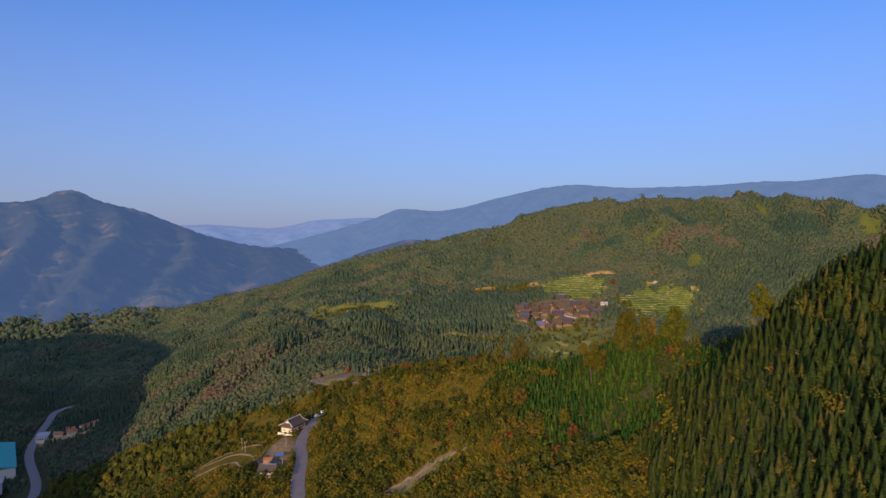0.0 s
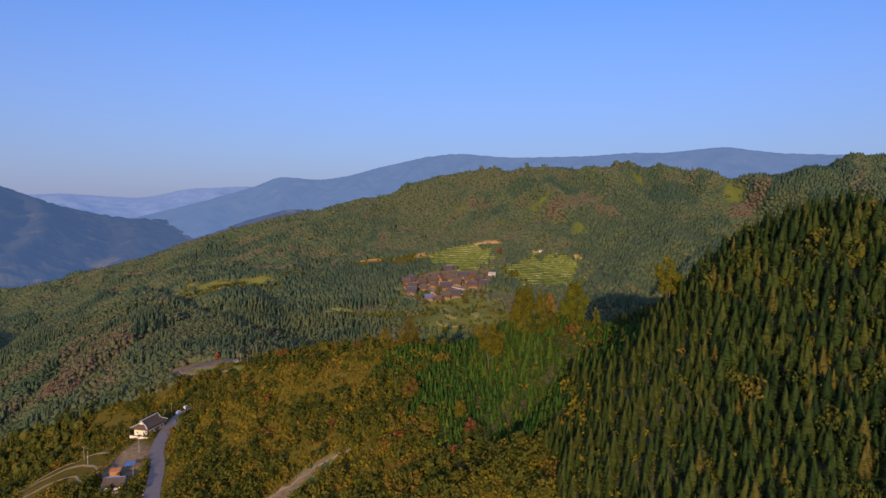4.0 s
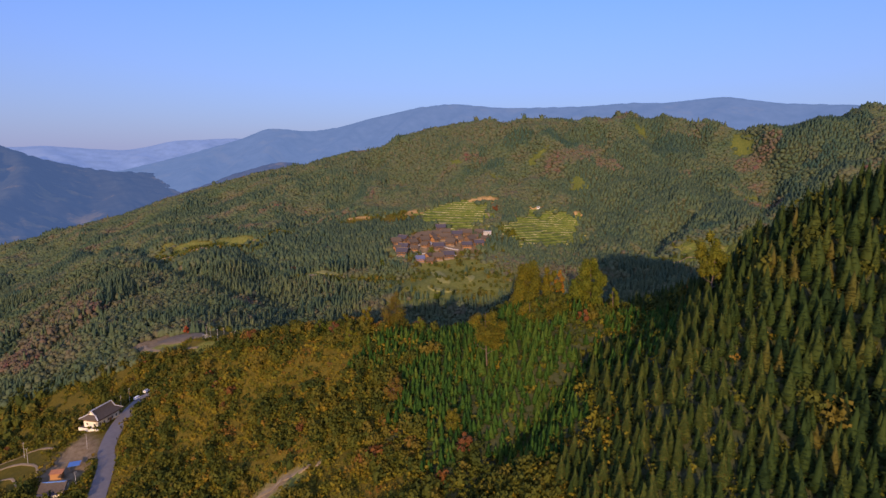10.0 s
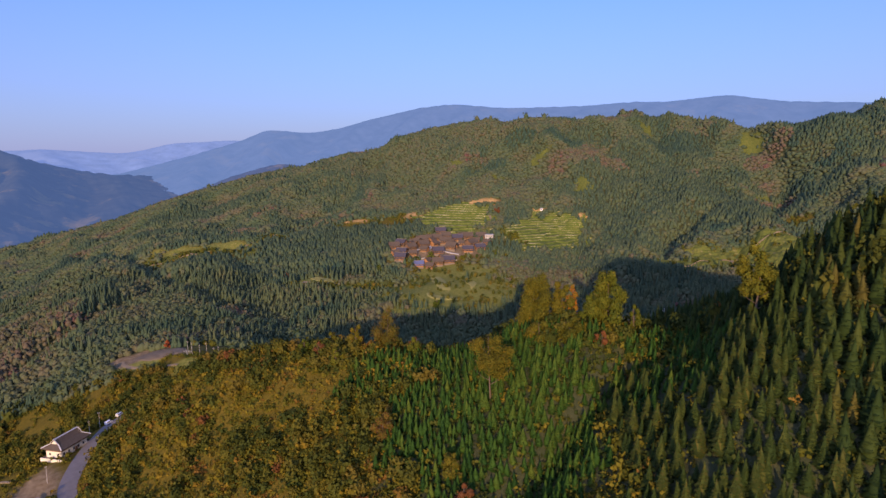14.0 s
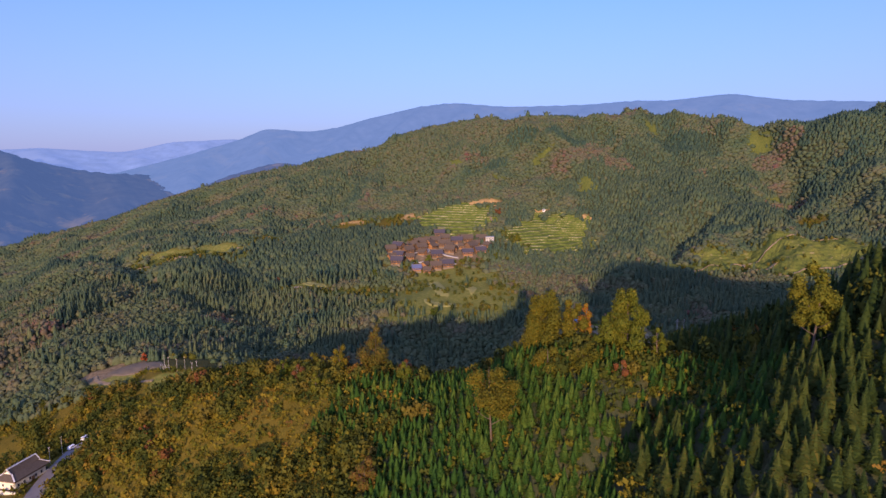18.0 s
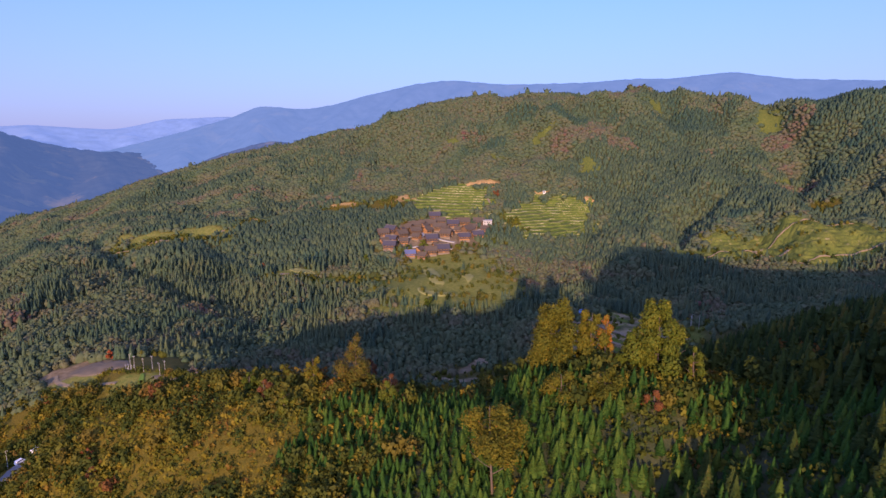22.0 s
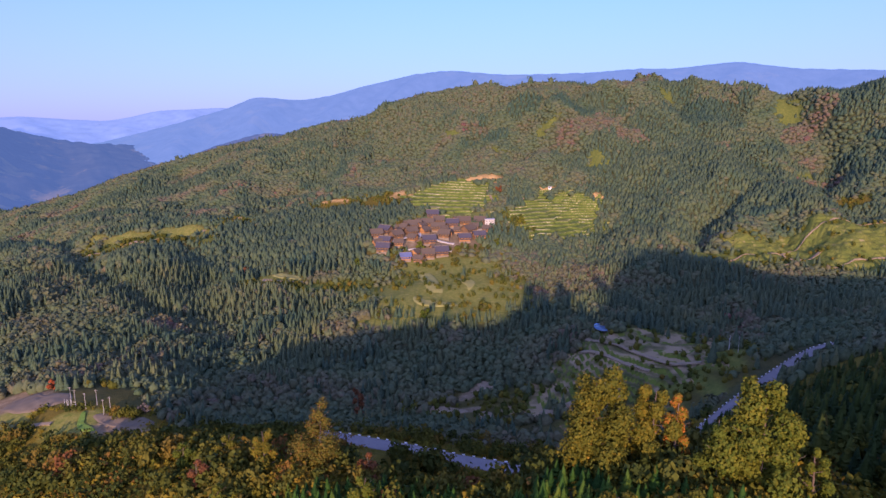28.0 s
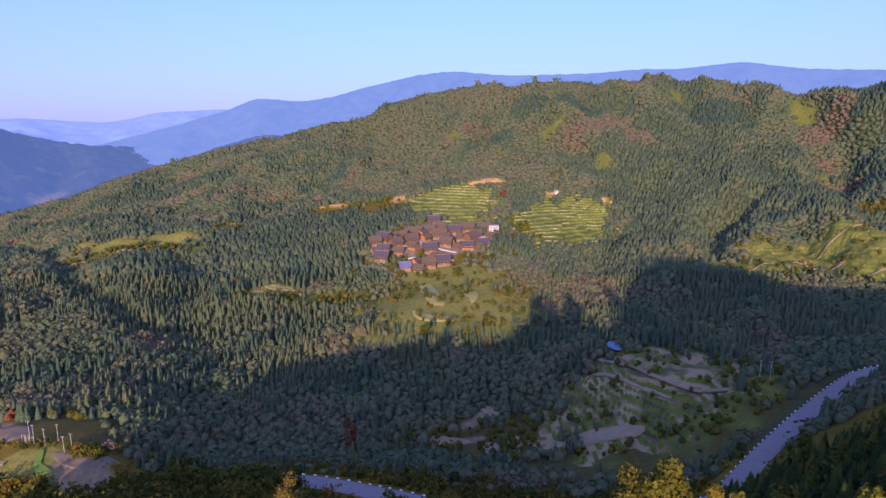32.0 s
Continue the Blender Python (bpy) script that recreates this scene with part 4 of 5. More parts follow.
scatter("brush", bushes, x, y, rng.uniform(1.4, 3.6, len(x)) * (1 + 0.4 * np.clip(dense, -1, 1)), np.clip(0.42 + 0.36 * waves(x, y, 50, 23, 3) + rng.normal(0, 0.2, len(x)), 0, 1), brush_mat,
        "yellow-green and brown scrub on the sunlit spur", "scrub", rng=rng, soft=False)
x, y = jittered(-330, 120, 20, 340, 4.4, rng)
keep = (road_near(x, y)[0] > 4) & (open_ground(x, y) < 0.4) & ~((x > 24) & (y < 150)) & ~((y > 226) & (y < 312) & (x > -42)) & (waves(x, y, 34, 19, 3) + 0.5 * waves(x, y, 80, 20, 2) > -0.2 + 0.4 * (x < -208)) & ~((((x - 8) / 34) ** 2 + ((y - 145) / 48) ** 2) < 1.0 + 0.4 * waves(x, y, 40, 17, 3))
x, y = x[keep], y[keep]
keep = ~(((x > 40) & (y < 188) | low_stand(x, y)) & (rng.uniform(0, 1, len(x)) < 0.75))
x, y = x[keep], y[keep]
scatter("spur_trees", mid_crowns, x, y, rng.uniform(3.5, 7.5, len(x)), np.clip(0.32 + 0.25 * waves(x, y, 40, 81, 2) + rng.normal(0, 0.2, len(x)), 0, 0.95), leaf_mat,
        "small autumn trees scattered over the spur", "trees", rng=rng, soft=False)

# dry grass tufts over the spur
tufts = [leaf_crown(rng, 13, 4, 0.27, low=0.0, wide=0.75) for _ in range(8)]
x, y = jittered(-300, 66, 44, 250, 2.1, rng)
keep = ~((x > 30) & (y < 150)) & ~((x > -30) & (y > 206)) & (road_near(x, y)[0] > 1.0) & (open_ground(x, y) < 0.85)
x, y = x[keep], y[keep]
scatter("dry_grass", tufts, x, y, rng.uniform(1.0, 2.3, len(x)), np.clip(0.56 - 0.4 * ((((x - 8) / 34) ** 2 + ((y - 145) / 48) ** 2) < 1.1) + 0.38 * waves(x, y, 35, 63, 3) + rng.normal(0, 0.14, len(x)), 0.05, 1), brush_mat,
        "dry yellow grass and low scrub on the spur", "grass", rng=rng, sink=0.15)

# trees on the bank in front of the low road
road_ = ROAD_LINES["road_house"][0]
rx_, ry_ = [], []
for i in range(0, len(road_), 2):
    if -120 < road_[i, 0] < 58 and road_[i, 1] > 280 and not (-60 < road_[i, 0] < -26 or -5 < road_[i, 0] < 19):
        for off in (7.5, 12.0, 17.0):
            rx_.append(road_[i, 0] + rng.uniform(-2, 2))
            ry_.append(road_[i, 1] - off + rng.uniform(-1.5, 1.5))
rx_, ry_ = np.array(rx_), np.array(ry_)
scatter("roadside_trees", mid_crowns, rx_, ry_, rng.uniform(6, 9.5, len(rx_)), np.clip(rng.normal(0.25, 0.15, len(rx_)), 0, 1), leaf_mat, "dark leafy trees on the bank below the road", "trees", rng=rng, soft=False)

# ------------------------------------------------------------ helpers for things
def thing(name, x, y, z=None, turn=0.0, label="", category="", group=""):
    ob = new(name)
    ob.matrix_basis = pose(x, y, ground_at(x, y) if z is None else z, 0, 0, turn)
    return tagged(ob, label, category, group)


def part(name, bm, mat, parent, label="", smooth=False):
    me = bpy.data.meshes.new(name)
    bm.to_mesh(me)
    bm.free()
    for m in mat if isinstance(mat, (list, tuple)) else [mat]:
        me.materials.append(m)
    if smooth:
        me.polygons.foreach_set("use_smooth", np.ones(len(me.polygons), bool))
    ob = new(name, me)
    ob.parent = parent
    if label:
        ob["label"] = label
    return ob


def box(x0, x1, y0, y1, z0, z1, bm=None, bevel=0.0):
    b_ = bm or bmesh.new()
    r = bmesh.ops.create_cube(b_, size=1.0, matrix=Matrix.Translation(((x0 + x1) / 2, (y0 + y1) / 2, (z0 + z1) / 2)) @ Matrix.Diagonal((x1 - x0, y1 - y0, z1 - z0, 1)))
    if bevel:
        bmesh.ops.bevel(b_, geom=list({e for v in r["verts"] for e in v.link_edges}), offset=bevel, segments=1, affect="EDGES")
    return b_


def rod(r0, r1, z0, z1, x=0, y=0, sides=8, bm=None, tilt=None):
    b_ = bm or bmesh.new()
    m = Matrix.Translation((x, y, (z0 + z1) / 2))
    if tilt:
        m = m @ Euler([radians(a) for a in tilt]).to_matrix().to_4x4()
    bmesh.ops.create_cone(b_, cap_ends=True, segments=sides, radius1=r0, radius2=r1, depth=z1 - z0, matrix=m)
    return b_


def slab(corners, thick):
    """A plate with four given corners and a thickness downwards."""
    b_ = bmesh.new()
    top = [b_.verts.new(c_) for c_ in corners]
    low = [b_.verts.new((c_[0], c_[1], c_[2] - thick)) for c_ in corners]
    b_.faces.new(top)
    b_.faces.new(low[::-1])
    for i in range(4):
        b_.faces.new((top[i], low[i], low[(i + 1) % 4], top[(i + 1) % 4]))
    bmesh.ops.recalc_face_normals(b_, faces=b_.faces)
    return b_


def roof_slope(x0, x1, y_eave, z_eave, y_ridge, z_ridge, thick=0.25, lift=0.35, rows=5):
    """A tiled slope that sags a little and lifts at its corners, with ribs of tile courses."""
    b_ = bmesh.new()
    n = 13
    g, g2 = [], []
    for j in range(rows + 1):
        v = j / rows
        y, z = y_eave + (y_ridge - y_eave) * v, z_eave + (z_ridge - z_eave) * (v ** 1.15)
        up, lo = [], []
        for i in range(n):
            u = i / (n - 1)
            c_ = lift * abs(2 * u - 1) ** 4
            rib = 0.05 * (i % 2)
            x = x0 + (x1 - x0) * u
            up.append(b_.verts.new((x, y, z + c_ + rib)))
            lo.append(b_.verts.new((x, y, z + c_ - thick)))
        g.append(up)
        g2.append(lo)
    for j in range(rows):
        for i in range(n - 1):
            b_.faces.new((g[j][i], g[j][i + 1], g[j + 1][i + 1], g[j + 1][i]))
            b_.faces.new((g2[j][i], g2[j + 1][i], g2[j + 1][i + 1], g2[j][i + 1]))
        for k in (0, n - 1):
            b_.faces.new((g[j][k], g[j + 1][k], g2[j + 1][k], g2[j][k]))
    for j in (0, rows):
        for i in range(n - 1):
            b_.faces.new((g[j][i], g2[j][i], g2[j][i + 1], g[j][i + 1]))
    bmesh.ops.recalc_face_normals(b_, faces=b_.faces)
    return b_


def gable(x, w, z0, z1, t=0.25):
    b_ = bmesh.new()
    a = [b_.verts.new((x + s, y, z)) for s in (-t / 2, t / 2) for y, z in ((-w / 2, z0), (w / 2, z0), (0, z1))]
    b_.faces.new((a[0], a[2], a[1]))
    b_.faces.new((a[3], a[4], a[5]))
    for i, j in ((0, 1), (1, 2), (2, 0)):
        b_.faces.new((a[i], a[j], a[j + 3], a[i + 3]))
    bmesh.ops.recalc_face_normals(b_, faces=b_.faces)
    return b_


# ------------------------------------------------------------ terraced fields
FIELD_LABELS = ["stepped rice terraces with pale straw above the village", "round hillside of narrow green rice terraces", "broad grassy terraces on a sunlit shelf", "dry terraced plots on a shaded knoll"]
for k, (cx, cy, a, b_, turn, step) in enumerate(TERRACED):
    big = max(a, b_)
    res = 0.9 if k < 2 else 1.6 if big < 100 else 2.2
    X, Y = np.meshgrid(np.arange(cx - big * 1.2, cx + big * 1.2, res), np.arange(cy - big * 1.2, cy + big * 1.2, res))
    c_, s_ = math.cos(radians(turn)), math.sin(radians(turn))
    rad = np.hypot(((X - cx) * c_ + (Y - cy) * s_) / a, (-(X - cx) * s_ + (Y - cy) * c_) / b_) - waves(X, Y, 30, 9, 2) * 0.18
    base = height(X, Y) + waves(X, Y, 45, 50 + k, 3) * 0.7
    t_ = base / step
    fr = t_ - np.floor(t_)
    Z = step * (np.floor(t_) + smooth01((fr - 0.62) / 0.38)) - 0.2 * step
    if k == 2:
        Z = 0.45 * Z + 0.55 * (base - 0.1 * step)
    Z = Z - smooth01((rad - 0.96) / 0.1) * 2.5
    V = np.c_[X.ravel(), Y.ravel(), Z.ravel()]
    F = grid_faces(X.shape[1], X.shape[0])
    inside = (rad.ravel()[F] < 1.05).any(1)
    F = F[inside]
    tc = t_.ravel()[F].mean(1)
    level = np.floor(tc).astype(int)
    bank = ((tc - level) > 0.6).astype(np.int32) + ((tc - level) > 0.87)
    field_thing = tagged(new("terraced_field"), FIELD_LABELS[k], "terraces")
    field_thing.location = (cx, cy, ground_at(cx, cy))
    org = np.array(field_thing.location)
    for lv in np.unique(level):
        fl = F[level == lv]
        used, inv = np.unique(fl, return_inverse=True)
        me = mesh_from("terrace_step", V[used] - org, inv.reshape(fl.shape), [tread_mat, bank_mat, bund_mat] if k < 2 else [meadow_mat, meadow_mat, verge_mat] if k < 3 else [plot_mat, bank_mat, verge_mat])
        me.polygons.foreach_set("material_index", bank[level == lv].astype(np.int32))
        ob = new("terrace_step", me)
        ob.parent = field_thing

# ------------------------------------------------------------ the village
def timber_house(length, width, eave, ridge, roof_mat, wall_mat, label):
    h = tagged(new("timber_house"), label, "house", "village houses")
    L, W = length / 2, width / 2
    part("stone_base", box(-L - 0.2, L + 0.2, -W - 0.2, W + 0.2, -2.5, 0.5), stone_mat, h, "rough stone footing")
    part("wall", box(-L, L, -W, W, 0.5, eave), wall_mat, h)
    part("floor_beam", box(-L - 0.12, L + 0.12, -W - 0.12, W + 0.12, eave * 0.52, eave * 0.52 + 0.3), timber_mat, h)
    for s in (-1, 1):
        part("gable_wall", gable(s * (L - 0.15), width * 0.98, eave, ridge - 0.3), wall_mat, h)
        part("roof_slope", roof_slope(-L - 1.1, L + 1.1, s * (W + 1.2), eave - 0.35, 0, ridge), roof_mat, h)
    part("ridge_cap", box(-L - 1.1, L + 1.1, -0.22, 0.22, ridge - 0.05, ridge + 0.3, bevel=0.06), stone_mat if roof_mat is not tile_mat else tile_mat, h)
    part("skirt_roof", slab([(-L - 0.4, -W - 1.3, eave * 0.5), (L + 0.4, -W - 1.3, eave * 0.5), (L + 0.4, -W + 0.02, eave * 0.5 + 0.6), (-L - 0.4, -W + 0.02, eave * 0.5 + 0.6)], 0.15), roof_mat, h)
    n = max(3, int(length / 2.6))
    for i in range(n):
        x = -L + (i + 0.5) * length / n
        w = part("window", box(x - 0.55, x + 0.55, -W - 0.06, -W + 0.05, eave * 0.66, eave * 0.66 + 1.2), glass_mat, h, "dark window")
        part("frame", box(x - 0.65, x + 0.65, -W - 0.09, -W - 0.02, eave * 0.66 - 0.12, eave * 0.66), timber_new_mat, w)
        part("post", box(x - length / n / 2 - 0.1, x - length / n / 2 + 0.1, -W - 0.14, -W - 0.01, 0.5, eave), timber_mat, h)
    part("door", box(-0.9, 0.9, -W - 0.07, -W + 0.05, 0.5, 2.6), timber_new_mat, h)
    return h


HOUSE_KINDS = [
    timber_house(11, 9, 4.7, 8.6, tile_mat, timber_mat, "brown timber house with a grey-brown tiled roof"),
    timber_house(13, 9.5, 4.9, 9.0, tile_mat, timber_mat, "long brown timber house with a weathered tiled roof"),
    timber_house(11, 8.5, 4.6, 8.2, tile_blue_mat, timber_new_mat, "new orange timber house with a slate-blue roof"),
    timber_house(12, 9, 5.0, 9.0, tile_blue_mat, timber_mat, "dark timber house with a slate-blue tiled roof"),
    timber_house(9, 7.5, 4.2, 7.4, roof_dim_blue_mat, timber_new_mat, "small timber house with a faded blue sheet roof"),
    timber_house(8, 7, 3.9, 7.0, tile_mat, timber_new_mat, "small orange-brown timber house with a tiled roof"),
]
# east, north, kind, turn
VILLAGE = [(-38, 780, 3, 8), (-54, 731, 1, -6), (-41, 742, 0, 10), (-29, 727, 1, -3), (-15, 742, 3, 4), (-3, 750, 1, 12), (8, 734, 5, 6), (15, 752, 0, -8),
           (-2, 700, 2, 10), (13, 708, 2, 14), (-22, 705, 0, -12), (-37, 689, 3, 16), (-53, 692, 5, -25), (-56, 709, 0, 30), (-79, 681, 2, -15), (-79, 667, 3, -8),
           (-90, 697, 0, 20), (-82, 707, 3, -30), (-70, 697, 0, 40), (-57, 655, 4, 14), (-44, 653, 5, -20), (-36, 661, 0, 8), (-24, 667, 3, 16), (-43, 717, 5, 50),
           (-66, 719, 0, -20), (-8, 721, 5, -5), (-24, 723, 5, 25), (-66, 680, 5, 10), (2, 720, 1, 48), (-30, 756, 0, 5), (-47, 729, 5, 60), (-18, 714, 5, 85), (-62, 738, 5, 20), (22, 728, 5, -30), (-10, 759, 5, 40), (-70, 707, 5, 75), (-86, 676, 5, 35), (-48, 664, 5, 60), (-30, 675, 5, 25), (-50, 744, 5, -35)]
for i, (x, y, k, turn) in enumerate(VILLAGE):
    m = pose(x, y, ground_at(x, y) + 0.2, 0, 0, turn)
    first = [v[2] for v in VILLAGE].index(k) == i
    if first:
        HOUSE_KINDS[k].matrix_basis = m
    else:
        copy_thing(HOUSE_KINDS[k], m)

hut_ = thing("field_hut", 106, 884, label="small white hut at the top of the terraces", category="hut")
part("wall", box(-1.8, 1.8, -1.5, 1.5, -1, 2.4, bevel=0.04), white_paint_mat, hut_)
part("roof", slab([(-2.2, -1.9, 2.3), (2.2, -1.9, 2.3), (2.2, 1.9, 2.9), (-2.2, 1.9, 2.9)], 0.12), concrete_mat, hut_)
part("door", box(-0.45, 0.45, -1.56, -1.45, 0.0, 1.9), timber_mat, hut_)
pale = thing("concrete_house", 25, 748, label="pale unfinished concrete house with a flat roof", category="house")
part("wall", box(-5, 5, -4, 4, -2, 6.2, bevel=0.08), concrete_mat, pale)
part("roof", box(-5.4, 5.4, -4.4, 4.4, 6.2, 6.6), concrete_mat, pale)
for i in range(3):
    for z in (1.2, 4.0):
        part("window", box(-3.6 + i * 2.9, -2.5 + i * 2.9, -4.06, -3.9, z, z + 1.2), glass_mat, pale)

# ------------------------------------------------------------ the white house by the road
earth_mat = plain("brown_earth", (0.24, 0.15, 0.085), 0.95, 0.3, 0.5)


def white_house():
    h = thing("white_house", -203, 243.5, 151.2, 80, "white plastered house with an upswept grey tiled roof", "house")
    L, W = 8.2, 4.4
    part("terrace", box(-L - 2.0, L + 1.0, -W - 2.2, W + 2.0, -3.0, 0.0, bevel=0.1), earth_mat, h, "brown earth terrace")
    part("wall", box(-L, L, -W, W, 0.0, 3.4), plaster_mat, h, "cream plaster lower wall")
    part("upper_wall", box(-L - 0.1, L + 0.1, -W - 0.1, W + 0.1, 3.4, 5.0), timber_mat, h, "brown timber upper wall")
    X0, X1, Y0, Y1 = L + 1.7, L - 1.0, W + 1.7, W * 0.48      # eave and break lines of the hipped roof
    for s in (-1, 1):
        part("hip_slope", slab([(s * X0, -s * Y0, 5.0), (s * X0, s * Y0, 5.0), (s * X1, s * Y1, 6.8), (s * X1, -s * Y1, 6.8)], 0.22), tile_mat, h, "grey tiled hip at the end")
        b_ = slab([(-X0, s * Y0, 5.0), (X0, s * Y0, 5.0), (X1, s * Y1, 6.8), (-X1, s * Y1, 6.8)], 0.22)
        part("lower_slope", b_, tile_mat, h, "grey tiled lower slope")
        part("roof_slope", roof_slope(-X1 - 0.5, X1 + 0.5, s * (Y1 + 0.05), 6.84, 0, 8.9, lift=0.35), tile_mat, h)
        part("gable_wall", gable(s * (X1 - 0.1), 2 * Y1, 6.7, 8.6), plaster_mat, h, "pale gable triangle")
        part("soffit", box(-L - 1.2, L + 1.2, min(s * W, s * (Y0 - 0.3)), max(s * W, s * (Y0 - 0.3)), 4.55, 4.7), timber_mat, h, "brown timber eave")
        for q in (-1, 1):
            part("verge", slab([(s * (X1 + 0.6), q * (Y1 + 0.1), 7.25), (s * (X1 + 0.2), q * (Y1 + 0.1), 7.25), (s * (X1 + 0.2), 0, 9.45), (s * (X1 + 0.6), 0, 9.45)], 0.2), trim_mat, h, "white verge line")
            part("hip_ridge", slab([(s * X0, q * (Y0 - 0.35), 5.3), (s * (X0 - 0.35), q * Y0, 5.3), (s * (X1 - 0.2), q * (Y1 + 0.15), 7.05), (s * (X1 + 0.15), q * (Y1 - 0.2), 7.05)], 0.2), trim_mat, h, "pale hip ridge")
    part("ridge_cap", box(-X1 - 0.6, X1 + 0.6, -0.28, 0.28, 8.85, 9.35, bevel=0.1), trim_mat, h, "pale raised ridge")
    for i in range(6):
        x = -L + 1.6 + i * 3.1
        w = part("window", box(x - 0.5, x + 0.5, -W - 0.05, -W + 0.1, 1.2, 2.5), glass_mat, h, "dark window")
        part("frame", box(x - 0.62, x + 0.62, -W - 0.09, -W - 0.03, 1.05, 1.2), trim_mat, w)
    for y in (-2.2, 2.2):
        part("window", box(-L - 0.05, -L + 0.1, y - 0.5, y + 0.5, 1.3, 2.3), glass_mat, h, "dark window")
    part("door", box(0.4, 2.0, -W - 0.06, -W + 0.1, 0.0, 2.3), timber_mat, h)
    part("retaining_wall", box(-L - 2.4, -L - 1.9, -W - 2, W + 1.5, -1.2, 0.5), plaster_mat, h, "pale low wall")
    return h


white_house()

h2 = thing("farm_house", -189, 181, 144.6, 12, "small cream house under a grey and blue roof", "house")
part("wall", box(-4.5, 4.5, -3.5, 3.5, -1.5, 3.2), plaster_mat, h2)
for s in (-1, 1):
    part("roof_slope", roof_slope(-5.6, 5.6, s * 4.8, 3.1, 0, 5.6, lift=0.5), tile_mat if s < 0 else tile_blue_mat, h2)
    part("gable_wall", gable(s * 4.3, 6.8, 3.2, 5.4), timber_mat, h2)
part("ridge_cap", box(-5.6, 5.6, -0.25, 0.25, 5.5, 5.9), sheet_blue_mat, h2, "blue ridge sheet")
part("porch_roof", slab([(-5.5, -6.0, 2.4), (3.5, -6.0, 2.4), (3.5, -3.6, 3.0), (-5.5, -3.6, 3.0)], 0.1), tile_blue_mat, h2)
part("window", box(-2.6, -1.4, -3.56, -3.4, 1.0, 2.2), glass_mat, h2)
part("window", box(1.2, 2.4, -3.56, -3.4, 1.0, 2.2), glass_mat, h2)
part("yard_slab", box(-7, 5, -6.0, 5, -2.0, -0.05), concrete_mat, h2, "pale concrete yard")

shed = thing("blue_shed", -191, 199, 147.4, 20, "open shed under a bright blue tarpaulin", "shed")
for sx_ in (-2, 2):
    for sy_ in (-1.6, 1.6):
        part("post", rod(0.08, 0.08, -0.5, 2.2, sx_, sy_), timber_mat, shed)
part("tarpaulin", slab([(-2.6, -2.2, 2.0), (2.6, -2.2, 2.2), (2.6, 2.2, 2.6), (-2.6, 2.2, 2.4)], 0.06), sheet_blue_mat, shed, "blue tarpaulin roof")
hut = thing("low_shed", -196, 193, 146.4, 15, "low orange-brown shed with a rusty roof", "shed")
part("wall", box(-2.5, 2.5, -1.6, 1.6, -1, 1.9), timber_new_mat, hut)
part("roof", slab([(-2.9, -2, 1.9), (2.9, -2, 1.9), (2.9, 2, 2.5), (-2.9, 2, 2.5)], 0.1), clay_mat, hut)


def small_van(x, y, turn, label, body=white_paint_mat):
    v = thing("van", x, y, turn=turn, label=label, category="van", group="vans parked by the road")
    b_ = box(-2.2, 2.2, -0.85, 0.85, 0.35, 1.1, bevel=0.12)
    box(-2.1, 1.2, -0.8, 0.8, 1.05, 1.9, b_, 0.18)
    part("body", b_, body, v)
    part("windscreen", slab([(1.2, -0.7, 1.8), (1.75, -0.7, 1.15), (1.75, 0.7, 1.15), (1.2, 0.7, 1.8)], 0.04), glass_mat, v)
    for s in (-1, 1):
        part("side_window", box(-1.7, 1.0, s * 0.81 - 0.02, s * 0.81 + 0.02, 1.25, 1.7), glass_mat, v)
        for x_ in (-1.4, 1.4):
            b2_ = bmesh.new()
            bmesh.ops.create_cone(b2_, cap_ends=True, segments=14, radius1=0.34, radius2=0.34, depth=0.24, matrix=Matrix.Translation((x_, s * 0.8, 0.34)) @ Euler((radians(90), 0, 0)).to_matrix().to_4x4())
            part("wheel", b2_, rubber_mat, v)
    return v


small_van(-198, 272, 78, "white van parked on the road verge")
small_van(-197, 281, 84, "white van parked behind another on the verge")
small_van(-695, 566, 110, "white van on the valley road")

# ------------------------------------------------------------ poles
def utility_pole(h, label, arms=1):
    p = tagged(new("utility_pole"), label, "pole", "power line poles")
    part("pole", rod(0.11, 0.07, -0.6, h, sides=10), concrete_mat, p)
    for k in range(arms):
        arm = part("crossarm", box(-0.55, 0.55, -0.06, 0.06, h - 0.6 - k * 0.8, h - 0.45 - k * 0.8), stone_mat, p)
        for x in (-0.48, 0, 0.48):
            part("insulator", rod(0.06, 0.05, h - 0.45 - k * 0.8, h - 0.2 - k * 0.8, x), white_paint_mat, arm)
    return p


def put(first, places, made=[]):
    for i, (x, y, turn) in enumerate(places):
        m = pose(x, y, ground_at(x, y), 0, 0, turn)
        if i == 0:
            first.matrix_basis = m
        else:
            copy_thing(first, m)


put(utility_pole(8.5, "grey concrete power pole with a crossarm", 1), [(-200, 258, 60), (-200.5, 268, 70), (-195, 216, 50), (-181, 184, 60), (-221, 208, 20), (-227, 214, 20)])
put(utility_pole(8.0, "concrete pole at the edge of a gravel yard", 1), [(-186, 347, 30), (-182, 344, 30), (-176, 342, 20), (-173, 346, 10), (-164, 336, 15), (-162, 338, 15)])
put(utility_pole(9.0, "tall concrete pole beside the back road", 1), [(138, 397, 30), (140, 401, 30), (143, 397, 30)])
post0 = tagged(new("fence_post"), "short pale wooden post by the yard", "post", "yard posts")
part("post", rod(0.08, 0.06, -0.4, 3.2, sides=7), trim_mat, post0)
put(post0, [(-187.5 + 1.1 * i, 344.5 - 0.35 * i + 0.4 * (i % 2), 40 * i) for i in range(7)])

